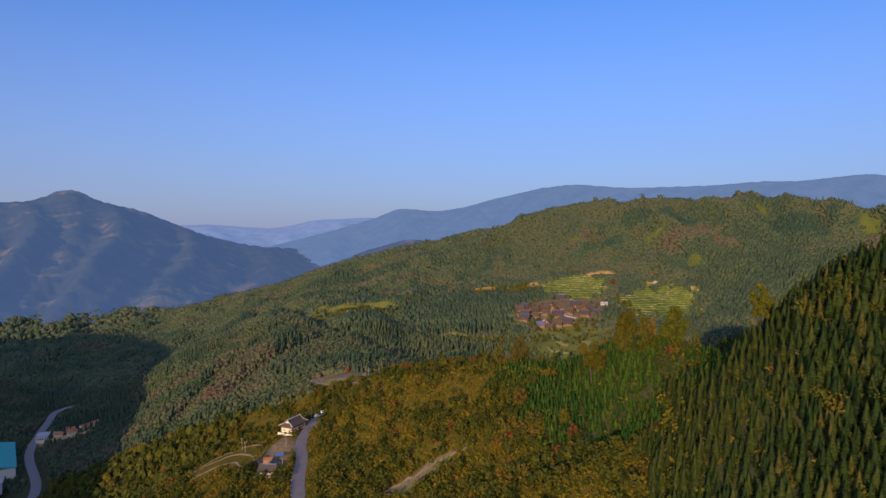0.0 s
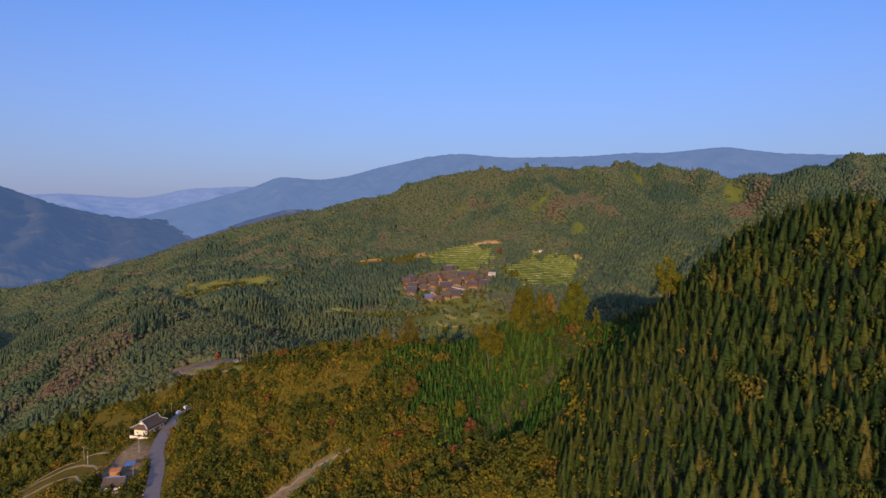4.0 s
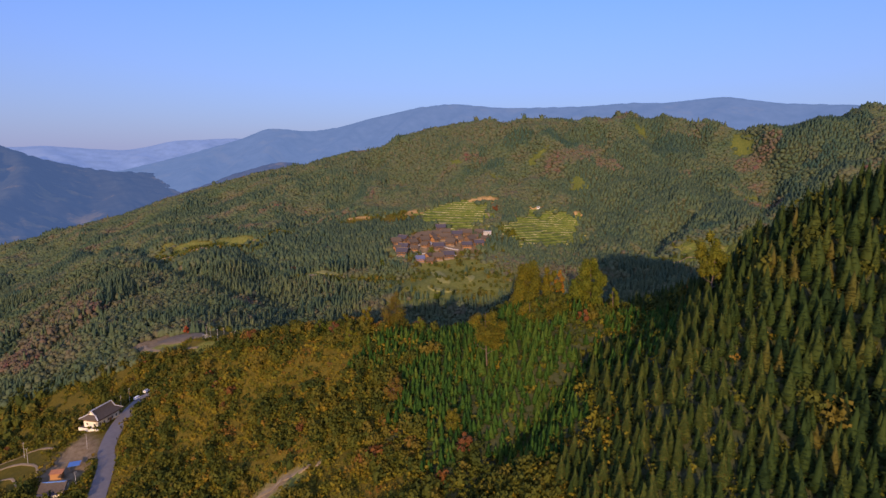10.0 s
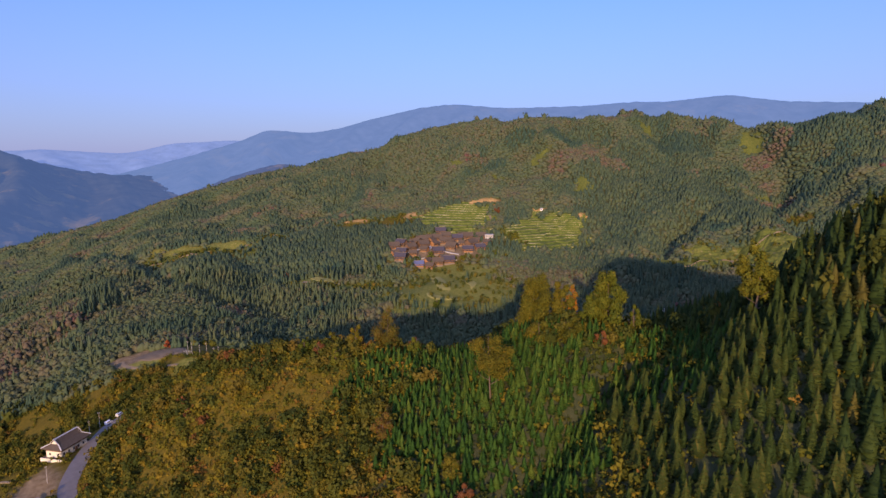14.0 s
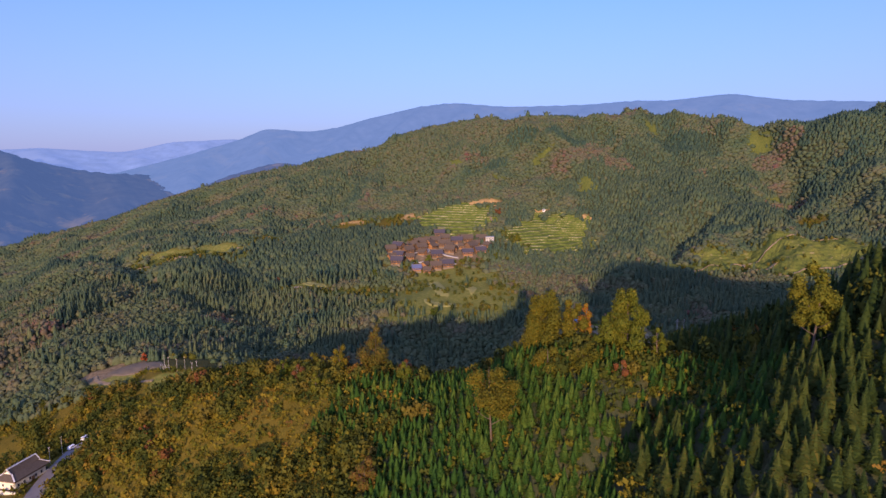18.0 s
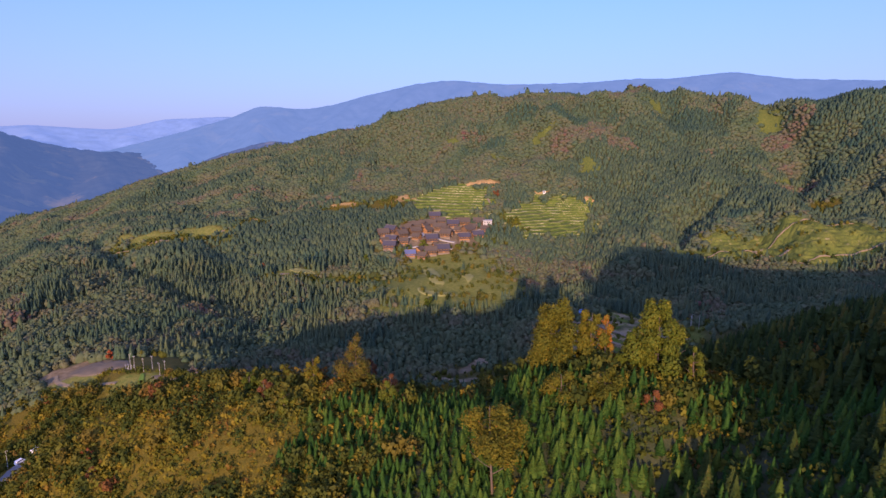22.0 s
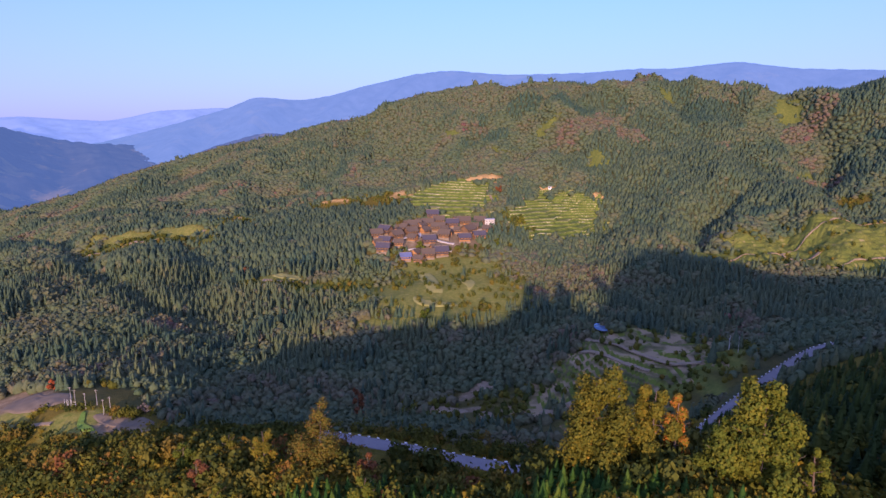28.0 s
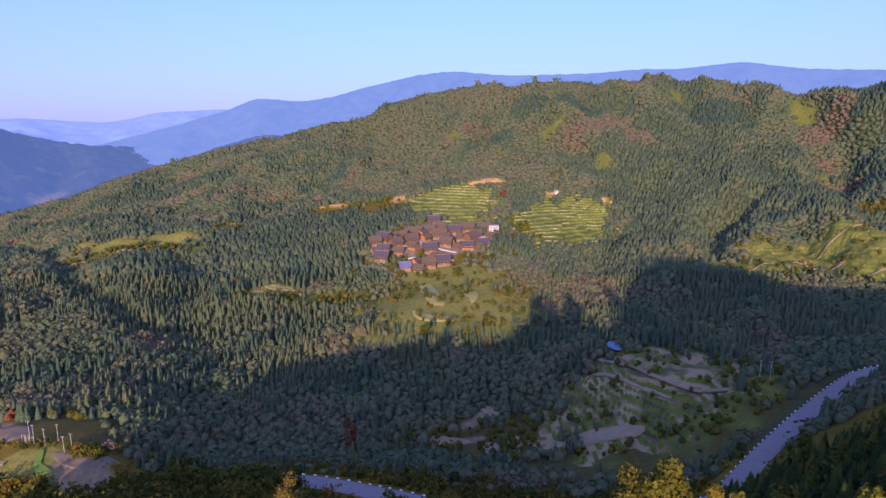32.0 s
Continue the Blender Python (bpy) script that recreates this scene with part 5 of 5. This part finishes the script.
# ------------------------------------------------------------ guard blocks along the outer edge of the road
line = ROAD_LINES["road_house"][0]
tan_ = np.gradient(line[:, :2], axis=0)
tan_ /= np.linalg.norm(tan_, axis=1)[:, None]
block0 = tagged(new("guard_block"), "white painted concrete guard block on the road edge", "guard block", "guard blocks")
part("block", box(-0.55, 0.55, -0.13, 0.13, -0.3, 0.48, bevel=0.05), white_paint_mat, block0)
part("base", box(-0.7, 0.7, -0.22, 0.22, -0.5, 0.1), black_paint_mat, block0, "black painted foot")
placed = []
dist = 0.0
for i in range(1, len(line)):
    dist += np.linalg.norm(line[i, :2] - line[i - 1, :2])
    if dist > 2.6 and (line[i, 0] > -75 or line[i, 1] < 175):
        dist = 0.0
        nx_, ny_ = -tan_[i, 1], tan_[i, 0]
        placed.append(pose(line[i, 0] + nx_ * 4.1, line[i, 1] + ny_ * 4.1, line[i, 2] + 0.05, 0, 0, math.degrees(math.atan2(tan_[i, 1], tan_[i, 0]))))
block0.matrix_basis = placed[0]
for m in placed[1:]:
    copy_thing(block0, m)

# ------------------------------------------------------------ yard, ponds, paths
def draped(name, outline, mat, label, category, rise=0.35, kind="structure", res=2.0, level=None):
    """A flat or draped patch inside a closed smooth outline."""
    o = np.array(outline, float)
    c_ = o.mean(0)
    th = np.linspace(0, 1, 48, endpoint=False) * len(o)
    i0 = np.floor(th).astype(int)
    t_ = (th - i0)[:, None]
    p = [o[(i0 + k) % len(o)] for k in (-1, 0, 1, 2)]
    ring = 0.5 * (2 * p[1] + (p[2] - p[0]) * t_ + (2 * p[0] - 5 * p[1] + 4 * p[2] - p[3]) * t_ ** 2 + (3 * p[1] - p[0] - 3 * p[2] + p[3]) * t_ ** 3)
    n = 10
    rows = [c_ + (ring - c_) * (j + 0.02) / n for j in range(n + 1)]
    xy = np.concatenate(rows)
    z = height(xy[:, 0], xy[:, 1]) + rise if level is None else np.full(len(xy), level)
    z[-48:] -= rise + 0.6
    f = []
    for j in range(n):
        for i in range(48):
            f.append((j * 48 + i, j * 48 + (i + 1) % 48, (j + 1) * 48 + (i + 1) % 48, (j + 1) * 48 + i))
    ob = new(name, mesh_from(name, np.c_[xy, z], np.array(f)[:, ::-1], [mat], None, True))
    return tagged(ob, label, category, kind=kind)


gravel_mat = plain("grey_gravel", (0.17, 0.132, 0.082), 0.95, 0.25, 0.25)
path_mat = plain("pale_dirt", (0.24, 0.185, 0.11), 0.95, 0.25, 0.3)
algae_mat = plain("green_algae", (0.11, 0.19, 0.03), 0.9, 0.2, 0.4)
draped("gravel_yard", [(-224, 372), (-208, 362), (-192, 358), (-188, 348), (-200, 343), (-218, 348), (-232, 360)], gravel_mat, "grey gravel yard on a levelled ledge", "yard")
draped("bare_plot", [(-170, 338), (-155, 338), (-138, 332), (-140, 326), (-150, 325), (-160, 328), (-167, 333)], gravel_mat, "bare levelled building plot", "plot")
draped("green_pond", [(-176.5, 340), (-174.5, 339.5), (-173, 332), (-166.5, 326), (-161, 324), (-165, 323.4), (-171.5, 327.5), (-174.8, 333)], algae_mat, "winding bright green pond", "pond", rise=0.5)
draped("blue_pond", [(88, 490), (98, 487), (98, 479), (90, 475), (85, 482)], pond_mat, "small pond that mirrors the pale sky", "pond", level=163.6, rise=0.4)
rice_mat = plain("ripe_rice", (0.25, 0.235, 0.07), 0.95, 0.25, 0.12)
for outline, lab in [([(-44, 622), (-37, 624), (-31, 622), (-24, 598), (-19, 578), (-19, 570), (-25, 568), (-31, 571), (-37, 595)], "pale yellow-green rice plot below the village"),
                     ([(-8, 604), (2, 606), (8, 600), (6, 588), (2, 580), (0, 590), (-5, 598)], "small pale rice plot"), ([(-42, 556), (-38, 558), (-34, 550), (-20, 547), (-6, 553), (-8, 547), (-20, 541), (-34, 541), (-41, 547)], "curved pale terrace plot"),
                     ([(-172, 618), (-156, 621), (-144, 614), (-152, 608), (-166, 609)], "sunny ledge of ripe rice")]:
    draped("rice_plot", outline, rice_mat, lab, "field", rise=0.6)
for outline, lab in [([(40, 392), (62, 396), (82, 390), (78, 383), (60, 384), (44, 384)], "strip of dry tan field"), ([(6, 446), (16, 444), (20, 434), (16, 424), (10, 430)], "pale scraped earth on a bank"),
                     ([(8, 402), (14, 398), (15, 388), (11, 380), (7, 388), (6, 396)], "pale scraped earth path"), ([(-22, 412), (-8, 410), (2, 404), (-6, 400), (-20, 404)], "pale broken stone bank")]:
    draped("bare_field", outline, path_mat, lab, "field", rise=0.5)
for pts, w, lab in [([(-98, 120, 0), (-80, 130, 0), (-66, 134, 0), (-50, 131, 0)], 1.7, "pale dirt track across the scrub"),
                    ([(78, 470, 0), (84, 452, 0), (98, 428, 0), (112, 410, 0), (126, 400, 0)], 2.4, "pale path along the knoll"),
                    ([(70, 446, 0), (84, 425, 0), (100, 405, 0)], 2.0, "narrow path on the knoll"),
                    ([(26, 860, 0), (34, 830, 0), (48, 812, 0), (62, 838, 0), (90, 868, 0)], 2.5, "pale track between the terraces"),
                    ([(-255, 186, 0), (-243, 200, 0), (-228, 208, 0), (-214, 204, 0), (-206, 192, 0)], 1.3, "curved earth bank round old plots"),
                    ([(-262, 200, 0), (-248, 214, 0), (-230, 222, 0), (-214, 220, 0)], 1.3, "curved earth bank round old plots"),
                    ([(-246, 176, 0), (-234, 190, 0), (-222, 195, 0), (-212, 188, 0)], 1.2, "curved earth bank round old plots"),
                    ([(-370, 352, 0), (-355, 351, 0), (-342, 346, 0), (-329, 347, 0), (-314, 345, 0), (-302, 356, 0), (-287, 358, 0), (-262, 364, 0)], 2.6, "pale dirt track along the valley side"),
                    ([(-240, 362, 0), (-226, 345, 0), (-204, 334, 0), (-186, 332, 0)], 2.2, "dirt track below the gravel yard"),
                    ([(-92, 688, 0), (-70, 690, 0), (-58, 700, 0), (-46, 704, 0), (-30, 697, 0), (-12, 692, 0)], 3.2, "pale concrete lane between the houses"),
                    ([(-46, 704, 0), (-48, 716, 0), (-36, 733, 0), (-20, 733, 0), (4, 727, 0), (22, 738, 0)], 3.0, "pale concrete lane between the houses"),
                    ([(-66, 662, 0), (-62, 672, 0), (-48, 676, 0), (-30, 678, 0), (-14, 676, 0)], 3.0, "pale concrete lane below the houses"),
                    ([(-178, 606, 0), (-160, 600, 0), (-142, 606, 0)], 3.0, "pale dirt ledge"), ([(280, 655, 0), (305, 650, 0), (330, 662, 0)], 3.0, "reddish earth cutting on the shelf"),
                    ([(240, 622, 0), (300, 618, 0), (360, 640, 0), (420, 650, 0)], 1.1, "pale bank edge on the shelf"),
                    ([(225, 640, 0), (290, 668, 0), (350, 705, 0), (420, 715, 0)], 1.1, "pale farm track on the shelf"),
                    ([(-415, 700, 0), (-350, 706, 0), (-300, 735, 0), (-268, 800, 0)], 3.0, "pale track along the west shelf")]:
    p = spline(pts, 3.0)
    p[:, 2] = height(p[:, 0], p[:, 1]) + 0.15
    if "lane" in lab:
        ribbon("village_lane", p, w, concrete_mat, lab, 0.45, 0.6, category="lane")
    else:
        ribbon("dirt_track", p, w, path_mat, lab, 0.3, 0.4, category="track", drape=True)

# ------------------------------------------------------------ the valley floor
wh = thing("warehouse", -640, 420, 41, 52, "long warehouse with a bright teal sheet roof", "warehouse")
wh.matrix_basis = pose(-603, 381, 41, 0, 0, 138)
part("wall", box(-46, 46, -2, 38, -3, 9), plaster_mat, wh)
part("roof_slope", roof_slope(-47, 47, -3, 9.0, 18, 12.5, lift=0, rows=3), teal_mat, wh)
part("roof_slope", roof_slope(-47, 47, 39, 9.0, 18, 12.5, lift=0, rows=3), teal_mat, wh)
part("ridge_cap", box(-47, 47, 17.5, 18.5, 12.4, 12.9), teal_mat, wh)
blk = thing("office_block", -556, 318, 40, 138, "grey office block with rows of dark windows", "building")
part("wall", box(-7, 9, -6, 24, -2, 9), concrete_mat, blk)
part("roof", box(-7.5, 9.5, -6.5, 24.5, 9, 9.6), concrete_mat, blk)
for i in range(5):
    for z in (1.5, 5.2):
        part("window", box(9.0 - 0.08, 9.06, -4 + i * 5.4, -1.4 + i * 5.4, z, z + 1.7), glass_mat, blk)
        if i < 3:
            part("window", box(-5.5 + i * 5, -3 + i * 5, -6.06, -5.9, z, z + 1.7), glass_mat, blk)
cream = thing("cream_building", -628, 445, 41, 35, "cream flat-roofed building beside the valley road", "building")
part("wall", box(-6, 6, -9, 9, -2, 8, bevel=0.1), plaster_mat, cream)
part("roof", box(-6.4, 6.4, -9.4, 9.4, 8, 8.5), concrete_mat, cream)
for i in range(4):
    part("window", box(-6.06, -5.9, -7.5 + i * 4, -5.5 + i * 4, 4.5, 6.3), glass_mat, cream)
    part("window", box(-4.8 + i * 2.6, -3.4 + i * 2.6, -9.06, -8.9, 4.5, 6.3), glass_mat, cream)
for i, (x, y) in enumerate([(-612, 452), (-604, 462), (-596, 455), (-588, 466), (-580, 472)]):
    hh = thing("red_roofed_house", x, y, turn=25 + 17 * i, label="low house with an orange-red tiled roof in the valley", category="house", group="red-roofed valley houses")
    part("wall", box(-5, 5, -3.5, 3.5, -3, 3.4), plaster_mat, hh)
    for s in (-1, 1):
        part("roof_slope", roof_slope(-5.8, 5.8, s * 4.4, 3.2, 0, 5.6, lift=0.2, rows=3), clay_mat, hh)
        part("gable_wall", gable(s * 4.8, 6.8, 3.4, 5.4), plaster_mat, hh)

# ------------------------------------------------------------ single trees
def limb_mesh(rng, h, r, limbs, reach, start=0.25):
    """A tapered, slightly bent trunk with limbs that thin out."""
    b_ = bmesh.new()

    def tube(p0, p1, r0, r1, bend):
        n, k, rings = 4, 7, []
        d = (p1 - p0).normalized()
        s = d.cross(Vector((0.31, 0.87, 0.2))).normalized()
        q = d.cross(s)
        for i in range(n + 1):
            t = i / n
            c_ = p0.lerp(p1, t) + bend * math.sin(math.pi * t)
            rr = r0 + (r1 - r0) * t
            rings.append([b_.verts.new(c_ + (s * math.cos(a) + q * math.sin(a)) * rr) for a in (6.283 * j / k for j in range(k))])
        for i in range(n):
            for j in range(k):
                b_.faces.new((rings[i][j], rings[i][(j + 1) % k], rings[i + 1][(j + 1) % k], rings[i + 1][j]))
        b_.faces.new(rings[-1])

    top = Vector((rng.uniform(-0.05, 0.05) * h, rng.uniform(-0.05, 0.05) * h, h * 0.92))
    tube(Vector((0, 0, -0.8)), top, r, r * 0.2, Vector((rng.uniform(-0.3, 0.3), rng.uniform(-0.3, 0.3), 0)))
    for i in range(limbs):
        t = start + (0.9 - start) * i / limbs
        a = 2.4 * i + rng.uniform(-0.4, 0.4)
        p0 = Vector((0, 0, -0.8)).lerp(top, t)
        ln = reach * (1.1 - 0.7 * t) * rng.uniform(0.7, 1.1)
        p1 = p0 + Vector((math.cos(a) * ln, math.sin(a) * ln, ln * rng.uniform(0.35, 0.8)))
        tube(p0, p1, r * 0.45 * (1.1 - t), r * 0.08, Vector((0, 0, -0.1 * ln)))
    return b_


def crown_mesh(name, rng, lobes, n, leaf, mat, tone, spread=0.15, hollow=0.55):
    """Leaf clumps over and inside uneven lobes (x, y, z, radius, tall)."""
    w = np.array([l[3] ** 2 for l in lobes])
    idx = rng.choice(len(lobes), n, p=w / w.sum())
    lob = np.array(lobes, float)[idx]
    d = rng.normal(0, 1, (n, 3))
    d /= np.linalg.norm(d, axis=1)[:, None]
    lump = 1 + 0.22 * np.sin(d[:, 0] * 7 + idx) * np.sin(d[:, 1] * 6 + 2 * idx) + 0.15 * np.sin(d[:, 2] * 9 + idx)
    r = lob[:, 3] * (hollow + (1 - hollow) * rng.uniform(0, 1, n) ** 0.5) * lump
    p = lob[:, :3] + d * r[:, None] * np.c_[np.ones(n), np.ones(n), lob[:, 4]]
    nr = d + rng.normal(0, 0.5, (n, 3)) + np.array((0, 0, 0.35))
    nr /= np.linalg.norm(nr, axis=1)[:, None]
    t = np.cross(nr, np.array((0.3, 0.2, 1.0)))
    t /= np.linalg.norm(t, axis=1)[:, None]
    s = np.cross(nr, t)
    k = leaf * rng.uniform(0.55, 1.35, n)
    V = np.empty((n, 4, 3))
    for i, a in enumerate((0.3, 1.9, 3.3, 4.9)):
        aa = a + rng.uniform(-0.4, 0.4, n)
        V[:, i] = p + (t * np.cos(aa)[:, None] + s * np.sin(aa)[:, None]) * (k * rng.uniform(0.6, 1.25, n))[:, None]
    F = np.arange(n * 4).reshape(n, 4)
    tn = np.clip(tone + 0.5 * spread * np.sin(idx * 2.3) + rng.normal(0, spread, n), 0, 1)
    return mesh_from(name, V.reshape(-1, 3), F, [mat], {"tone": tn})


def broad_tree(x, y, h, wide, mat, tone, label, seed, n=2600, leaf=0.42, lobes=11, low=0.3, tall=1.0, z=None, trunk=0.32, hollow=0.55):
    rng = np.random.RandomState(seed)
    t = thing("tree", x, y, z, label=label, category="tree", group="spur trees")
    part("trunk", limb_mesh(rng, h, trunk, 9, wide * 0.55), bark_mat, t, "grey-brown trunk and limbs", True)
    ls = []
    for i in range(lobes):
        u = (i + 0.5) / lobes
        a = i * 2.4 + rng.uniform(-0.5, 0.5)
        env = wide * 0.5 * (1.08 - 0.85 * abs(u - 0.3) ** 1.2)
        rr = env * rng.uniform(0.25, 0.95)
        ls.append((rr * math.cos(a), rr * math.sin(a), h * (low + (0.93 - low) * u), env * rng.uniform(0.30, 0.52), tall))
    c_ = new("crown", crown_mesh("crown", rng, ls, n, leaf, mat, tone, hollow=hollow))
    c_.parent = t
    return t


# the old trees on the crest of the spur
broad_tree(24, 189, 22.5, 14.5, gold_leaf_mat, 0.38, "tall old olive-gold tree on the spur crest", 101, 17500, 0.29, 17, 0.12, 1.3)
broad_tree(34.5, 187, 18, 9, gold_leaf_mat, 0.45, "olive tree turning orange at its top", 102, 9000, 0.27, 10, 0.12, 1.3)
broad_tree(38.5, 186, 17, 5.5, gold_leaf_mat, 0.9, "slim tree with a bright orange top", 103, 4160, 0.23, 8, 0.2, 1.3)
broad_tree(49.5, 176, 21, 13, green_leaf_mat, 0.62, "tall yellow-green tree on the spur crest", 104, 15500, 0.29, 16, 0.08, 1.3)
broad_tree(43.5, 179, 13, 7, green_leaf_mat, 0.4, "green tree below the crest giants", 105, 5200, 0.24, 9, 0.1)
broad_tree(59, 176, 11, 4.5, green_leaf_mat, 0.5, "small slim yellow-green tree", 106, 3120, 0.23, 7, 0.1, 1.4)
broad_tree(24, 168, 8, 9, gold_leaf_mat, 0.45, "round golden tree below the crest", 107, 5720, 0.23, 9, 0.1)
broad_tree(34, 166, 7.5, 9, gold_leaf_mat, 0.25, "round olive tree below the crest", 108, 5720, 0.23, 9, 0.1)
broad_tree(44, 160, 5, 5, red_leaf_mat, 0.4, "rust-red shrub in the clearing", 109, 3120, 0.20, 6, 0.0)
broad_tree(6.2, 146, 22, 14, gold_leaf_mat, 0.5, "wide sparse olive tree with a pale trunk", 110, 8200, 0.23, 14, 0.36, 0.8, hollow=0.3)
broad_tree(-36, 217, 18, 11, leaf_mat, 0.62, "tall half-bare brown tree on the spur", 111, 8200, 0.2, 12, 0.12, 1.2, hollow=0.35)
broad_tree(-50, 216, 12, 6, gold_leaf_mat, 0.55, "olive tree with a red tip", 112, 4680, 0.23, 9, 0.05, 1.2)
broad_tree(78.3, 126.2, 24.5, 10, green_leaf_mat, 0.8, "tall yellow tree among dark conifers", 113, 8200, 0.26, 13, 0.36, 1.1)
broad_tree(-24, 214, 7, 7, red_leaf_mat, 0.25, "orange-brown shrub on the spur", 114, 3640, 0.20, 7, 0.0)
broad_tree(-28, 142, 9.5, 8, leaf_mat, 0.78, "brown autumn tree on the spur face", 115, 5200, 0.22, 9, 0.1)
broad_tree(-6, 118, 8, 7, gold_leaf_mat, 0.5, "golden tree beside the plantation", 116, 4680, 0.22, 9, 0.1)
broad_tree(-2, 108, 6, 6, red_leaf_mat, 0.2, "rust-coloured tree at the foot of the plantation", 117, 3640, 0.21, 7, 0.0)
broad_tree(-62, 224, 9, 7, gold_leaf_mat, 0.4, "golden-green tree on the spur crest", 118, 4160, 0.23, 8, 0.05)
broad_tree(-66, 214, 8, 6, red_leaf_mat, 0.1, "rusty autumn tree on the spur crest", 127, 3600, 0.22, 7, 0.0, 1.2)
broad_tree(-22, 196, 9, 6.5, green_leaf_mat, 0.6, "yellow-green tree above the plantation", 128, 3800, 0.22, 8, 0.0, 1.2)
broad_tree(-56, 202, 8.5, 6.5, green_leaf_mat, 0.75, "bright yellow-green tree on the spur", 129, 3800, 0.22, 8, 0.0, 1.2)
broad_tree(-76, 228, 8, 7, green_leaf_mat, 0.5, "yellow-green tree on the spur crest", 119, 4160, 0.23, 8, 0.05)
broad_tree(-128, 214, 5.5, 4, red_leaf_mat, 0.6, "red small tree on the spur face", 125, 1800, 0.22, 6, 0.0)
broad_tree(-122, 206, 4.5, 4, red_leaf_mat, 0.4, "red shrub on the spur face", 126, 1500, 0.22, 6, 0.0)
broad_tree(-57, 384, 19, 8, red_leaf_mat, 0.15, "dark red tree in the shaded valley", 120, 1500, 0.5, 8, 0.0, 1.4)
broad_tree(-212, 372, 6, 5, red_leaf_mat, 0.9, "small bright red tree behind the gravel yard", 121, 900, 0.4, 6, 0.0)
broad_tree(-147, 340, 5, 6, stone_mat, 0.5, "pale bare spreading tree beside the plot", 122, 260, 0.3, 8, 0.3, 0.5, hollow=0.1)
broad_tree(40, 858, 8, 9, red_leaf_mat, 0.2, "dark red tree by the terraces", 123, 500, 0.9, 6, 0.0)
broad_tree(-205, 640, 10, 12, red_leaf_mat, 0.05, "dusky pink-brown tree on the village hill", 124, 700, 0.8, 7, 0.0)
for i, (x, y) in enumerate([(-64, 520), (-30, 520), (12, 545), (-100, 640), (-10, 640), (30, 690), (-60, 640), (-45, 676), (-70, 720), (60, 760)]):
    broad_tree(x, y, 8 + i % 3, 7 + i % 2, green_leaf_mat if i % 2 else leaf_mat, 0.2 + 0.05 * i, "leafy tree between the fields and houses", 130 + i, 420, 0.8, 6, 0.05)

# single conifers on the near hill, each with stem and crown
rng = np.random.RandomState(77)
order = np.argsort(np.hypot(sx - 30, (sy - 110) * 0.8))[:290]
rest = np.setdiff1d(np.arange(len(sx)), order)
if len(rest):
    scatter("conifer_wood", near_cones, sx[rest], sy[rest], rng.uniform(6, 11, len(rest)), np.clip(rng.normal(0.5, 0.25, len(rest)), 0, 1), conifer_mat, "green conifers at the edge of the steep hill", "conifer wood", rng=rng)
kinds = []
for k in range(7):
    pv, pf = full_conifer(rng, 20, 12, 0.2 + 0.02 * (k % 4))
    size = 4.8 + k * 0.75
    me = mesh_from("crown", pv * size, pf, [conifer_mat], {"tone": np.clip(rng.normal(0.3 + 0.085 * k, 0.1, len(pf)), 0, 1)})
    base = tagged(new("conifer_tree"), "tall green conifer with drooping branches on the hill", "conifer", "hill conifers")
    part("trunk", rod(0.16, 0.03, -0.8, size * 0.96, sides=7), bark_mat, base)
    c_ = new("crown", me)
    c_.parent = base
    kinds.append([base, False])
oz_ = height(sx, sy)
for i in order:
    k = kinds[rng.randint(0, 7)]
    m = pose(sx[i], sy[i], oz_[i] - 0.2, 0, 0, rng.uniform(0, 360))
    if not k[1]:
        k[0].matrix_basis, k[1] = m, True
    else:
        copy_thing(k[0], m)

# single young conifers of the plantation
kinds = []
for k in range(6):
    pv, pf = full_conifer(rng, 14, 10, 0.28 + 0.015 * (k % 3))
    size = 3.7 + k * 0.42
    me = mesh_from("crown", pv * size, pf, [young_mat], {"tone": np.clip(rng.normal(0.3 + 0.1 * k, 0.12, len(pf)), 0, 1)})
    base = tagged(new("young_conifer"), "young bright green conifer in a close plantation", "conifer", "plantation conifers")
    part("trunk", rod(0.08, 0.02, -0.5, size * 0.96, sides=6), bark_mat, base)
    c_ = new("crown", me)
    c_.parent = base
    kinds.append([base, False])
pz_ = height(px_, py_)
for i in range(len(px_)):
    k = kinds[rng.randint(0, 6)]
    m = pose(px_[i], py_[i], pz_[i] - 0.15, 0, 0, rng.uniform(0, 360))
    if not k[1]:
        k[0].matrix_basis, k[1] = m, True
    else:
        copy_thing(k[0], m)
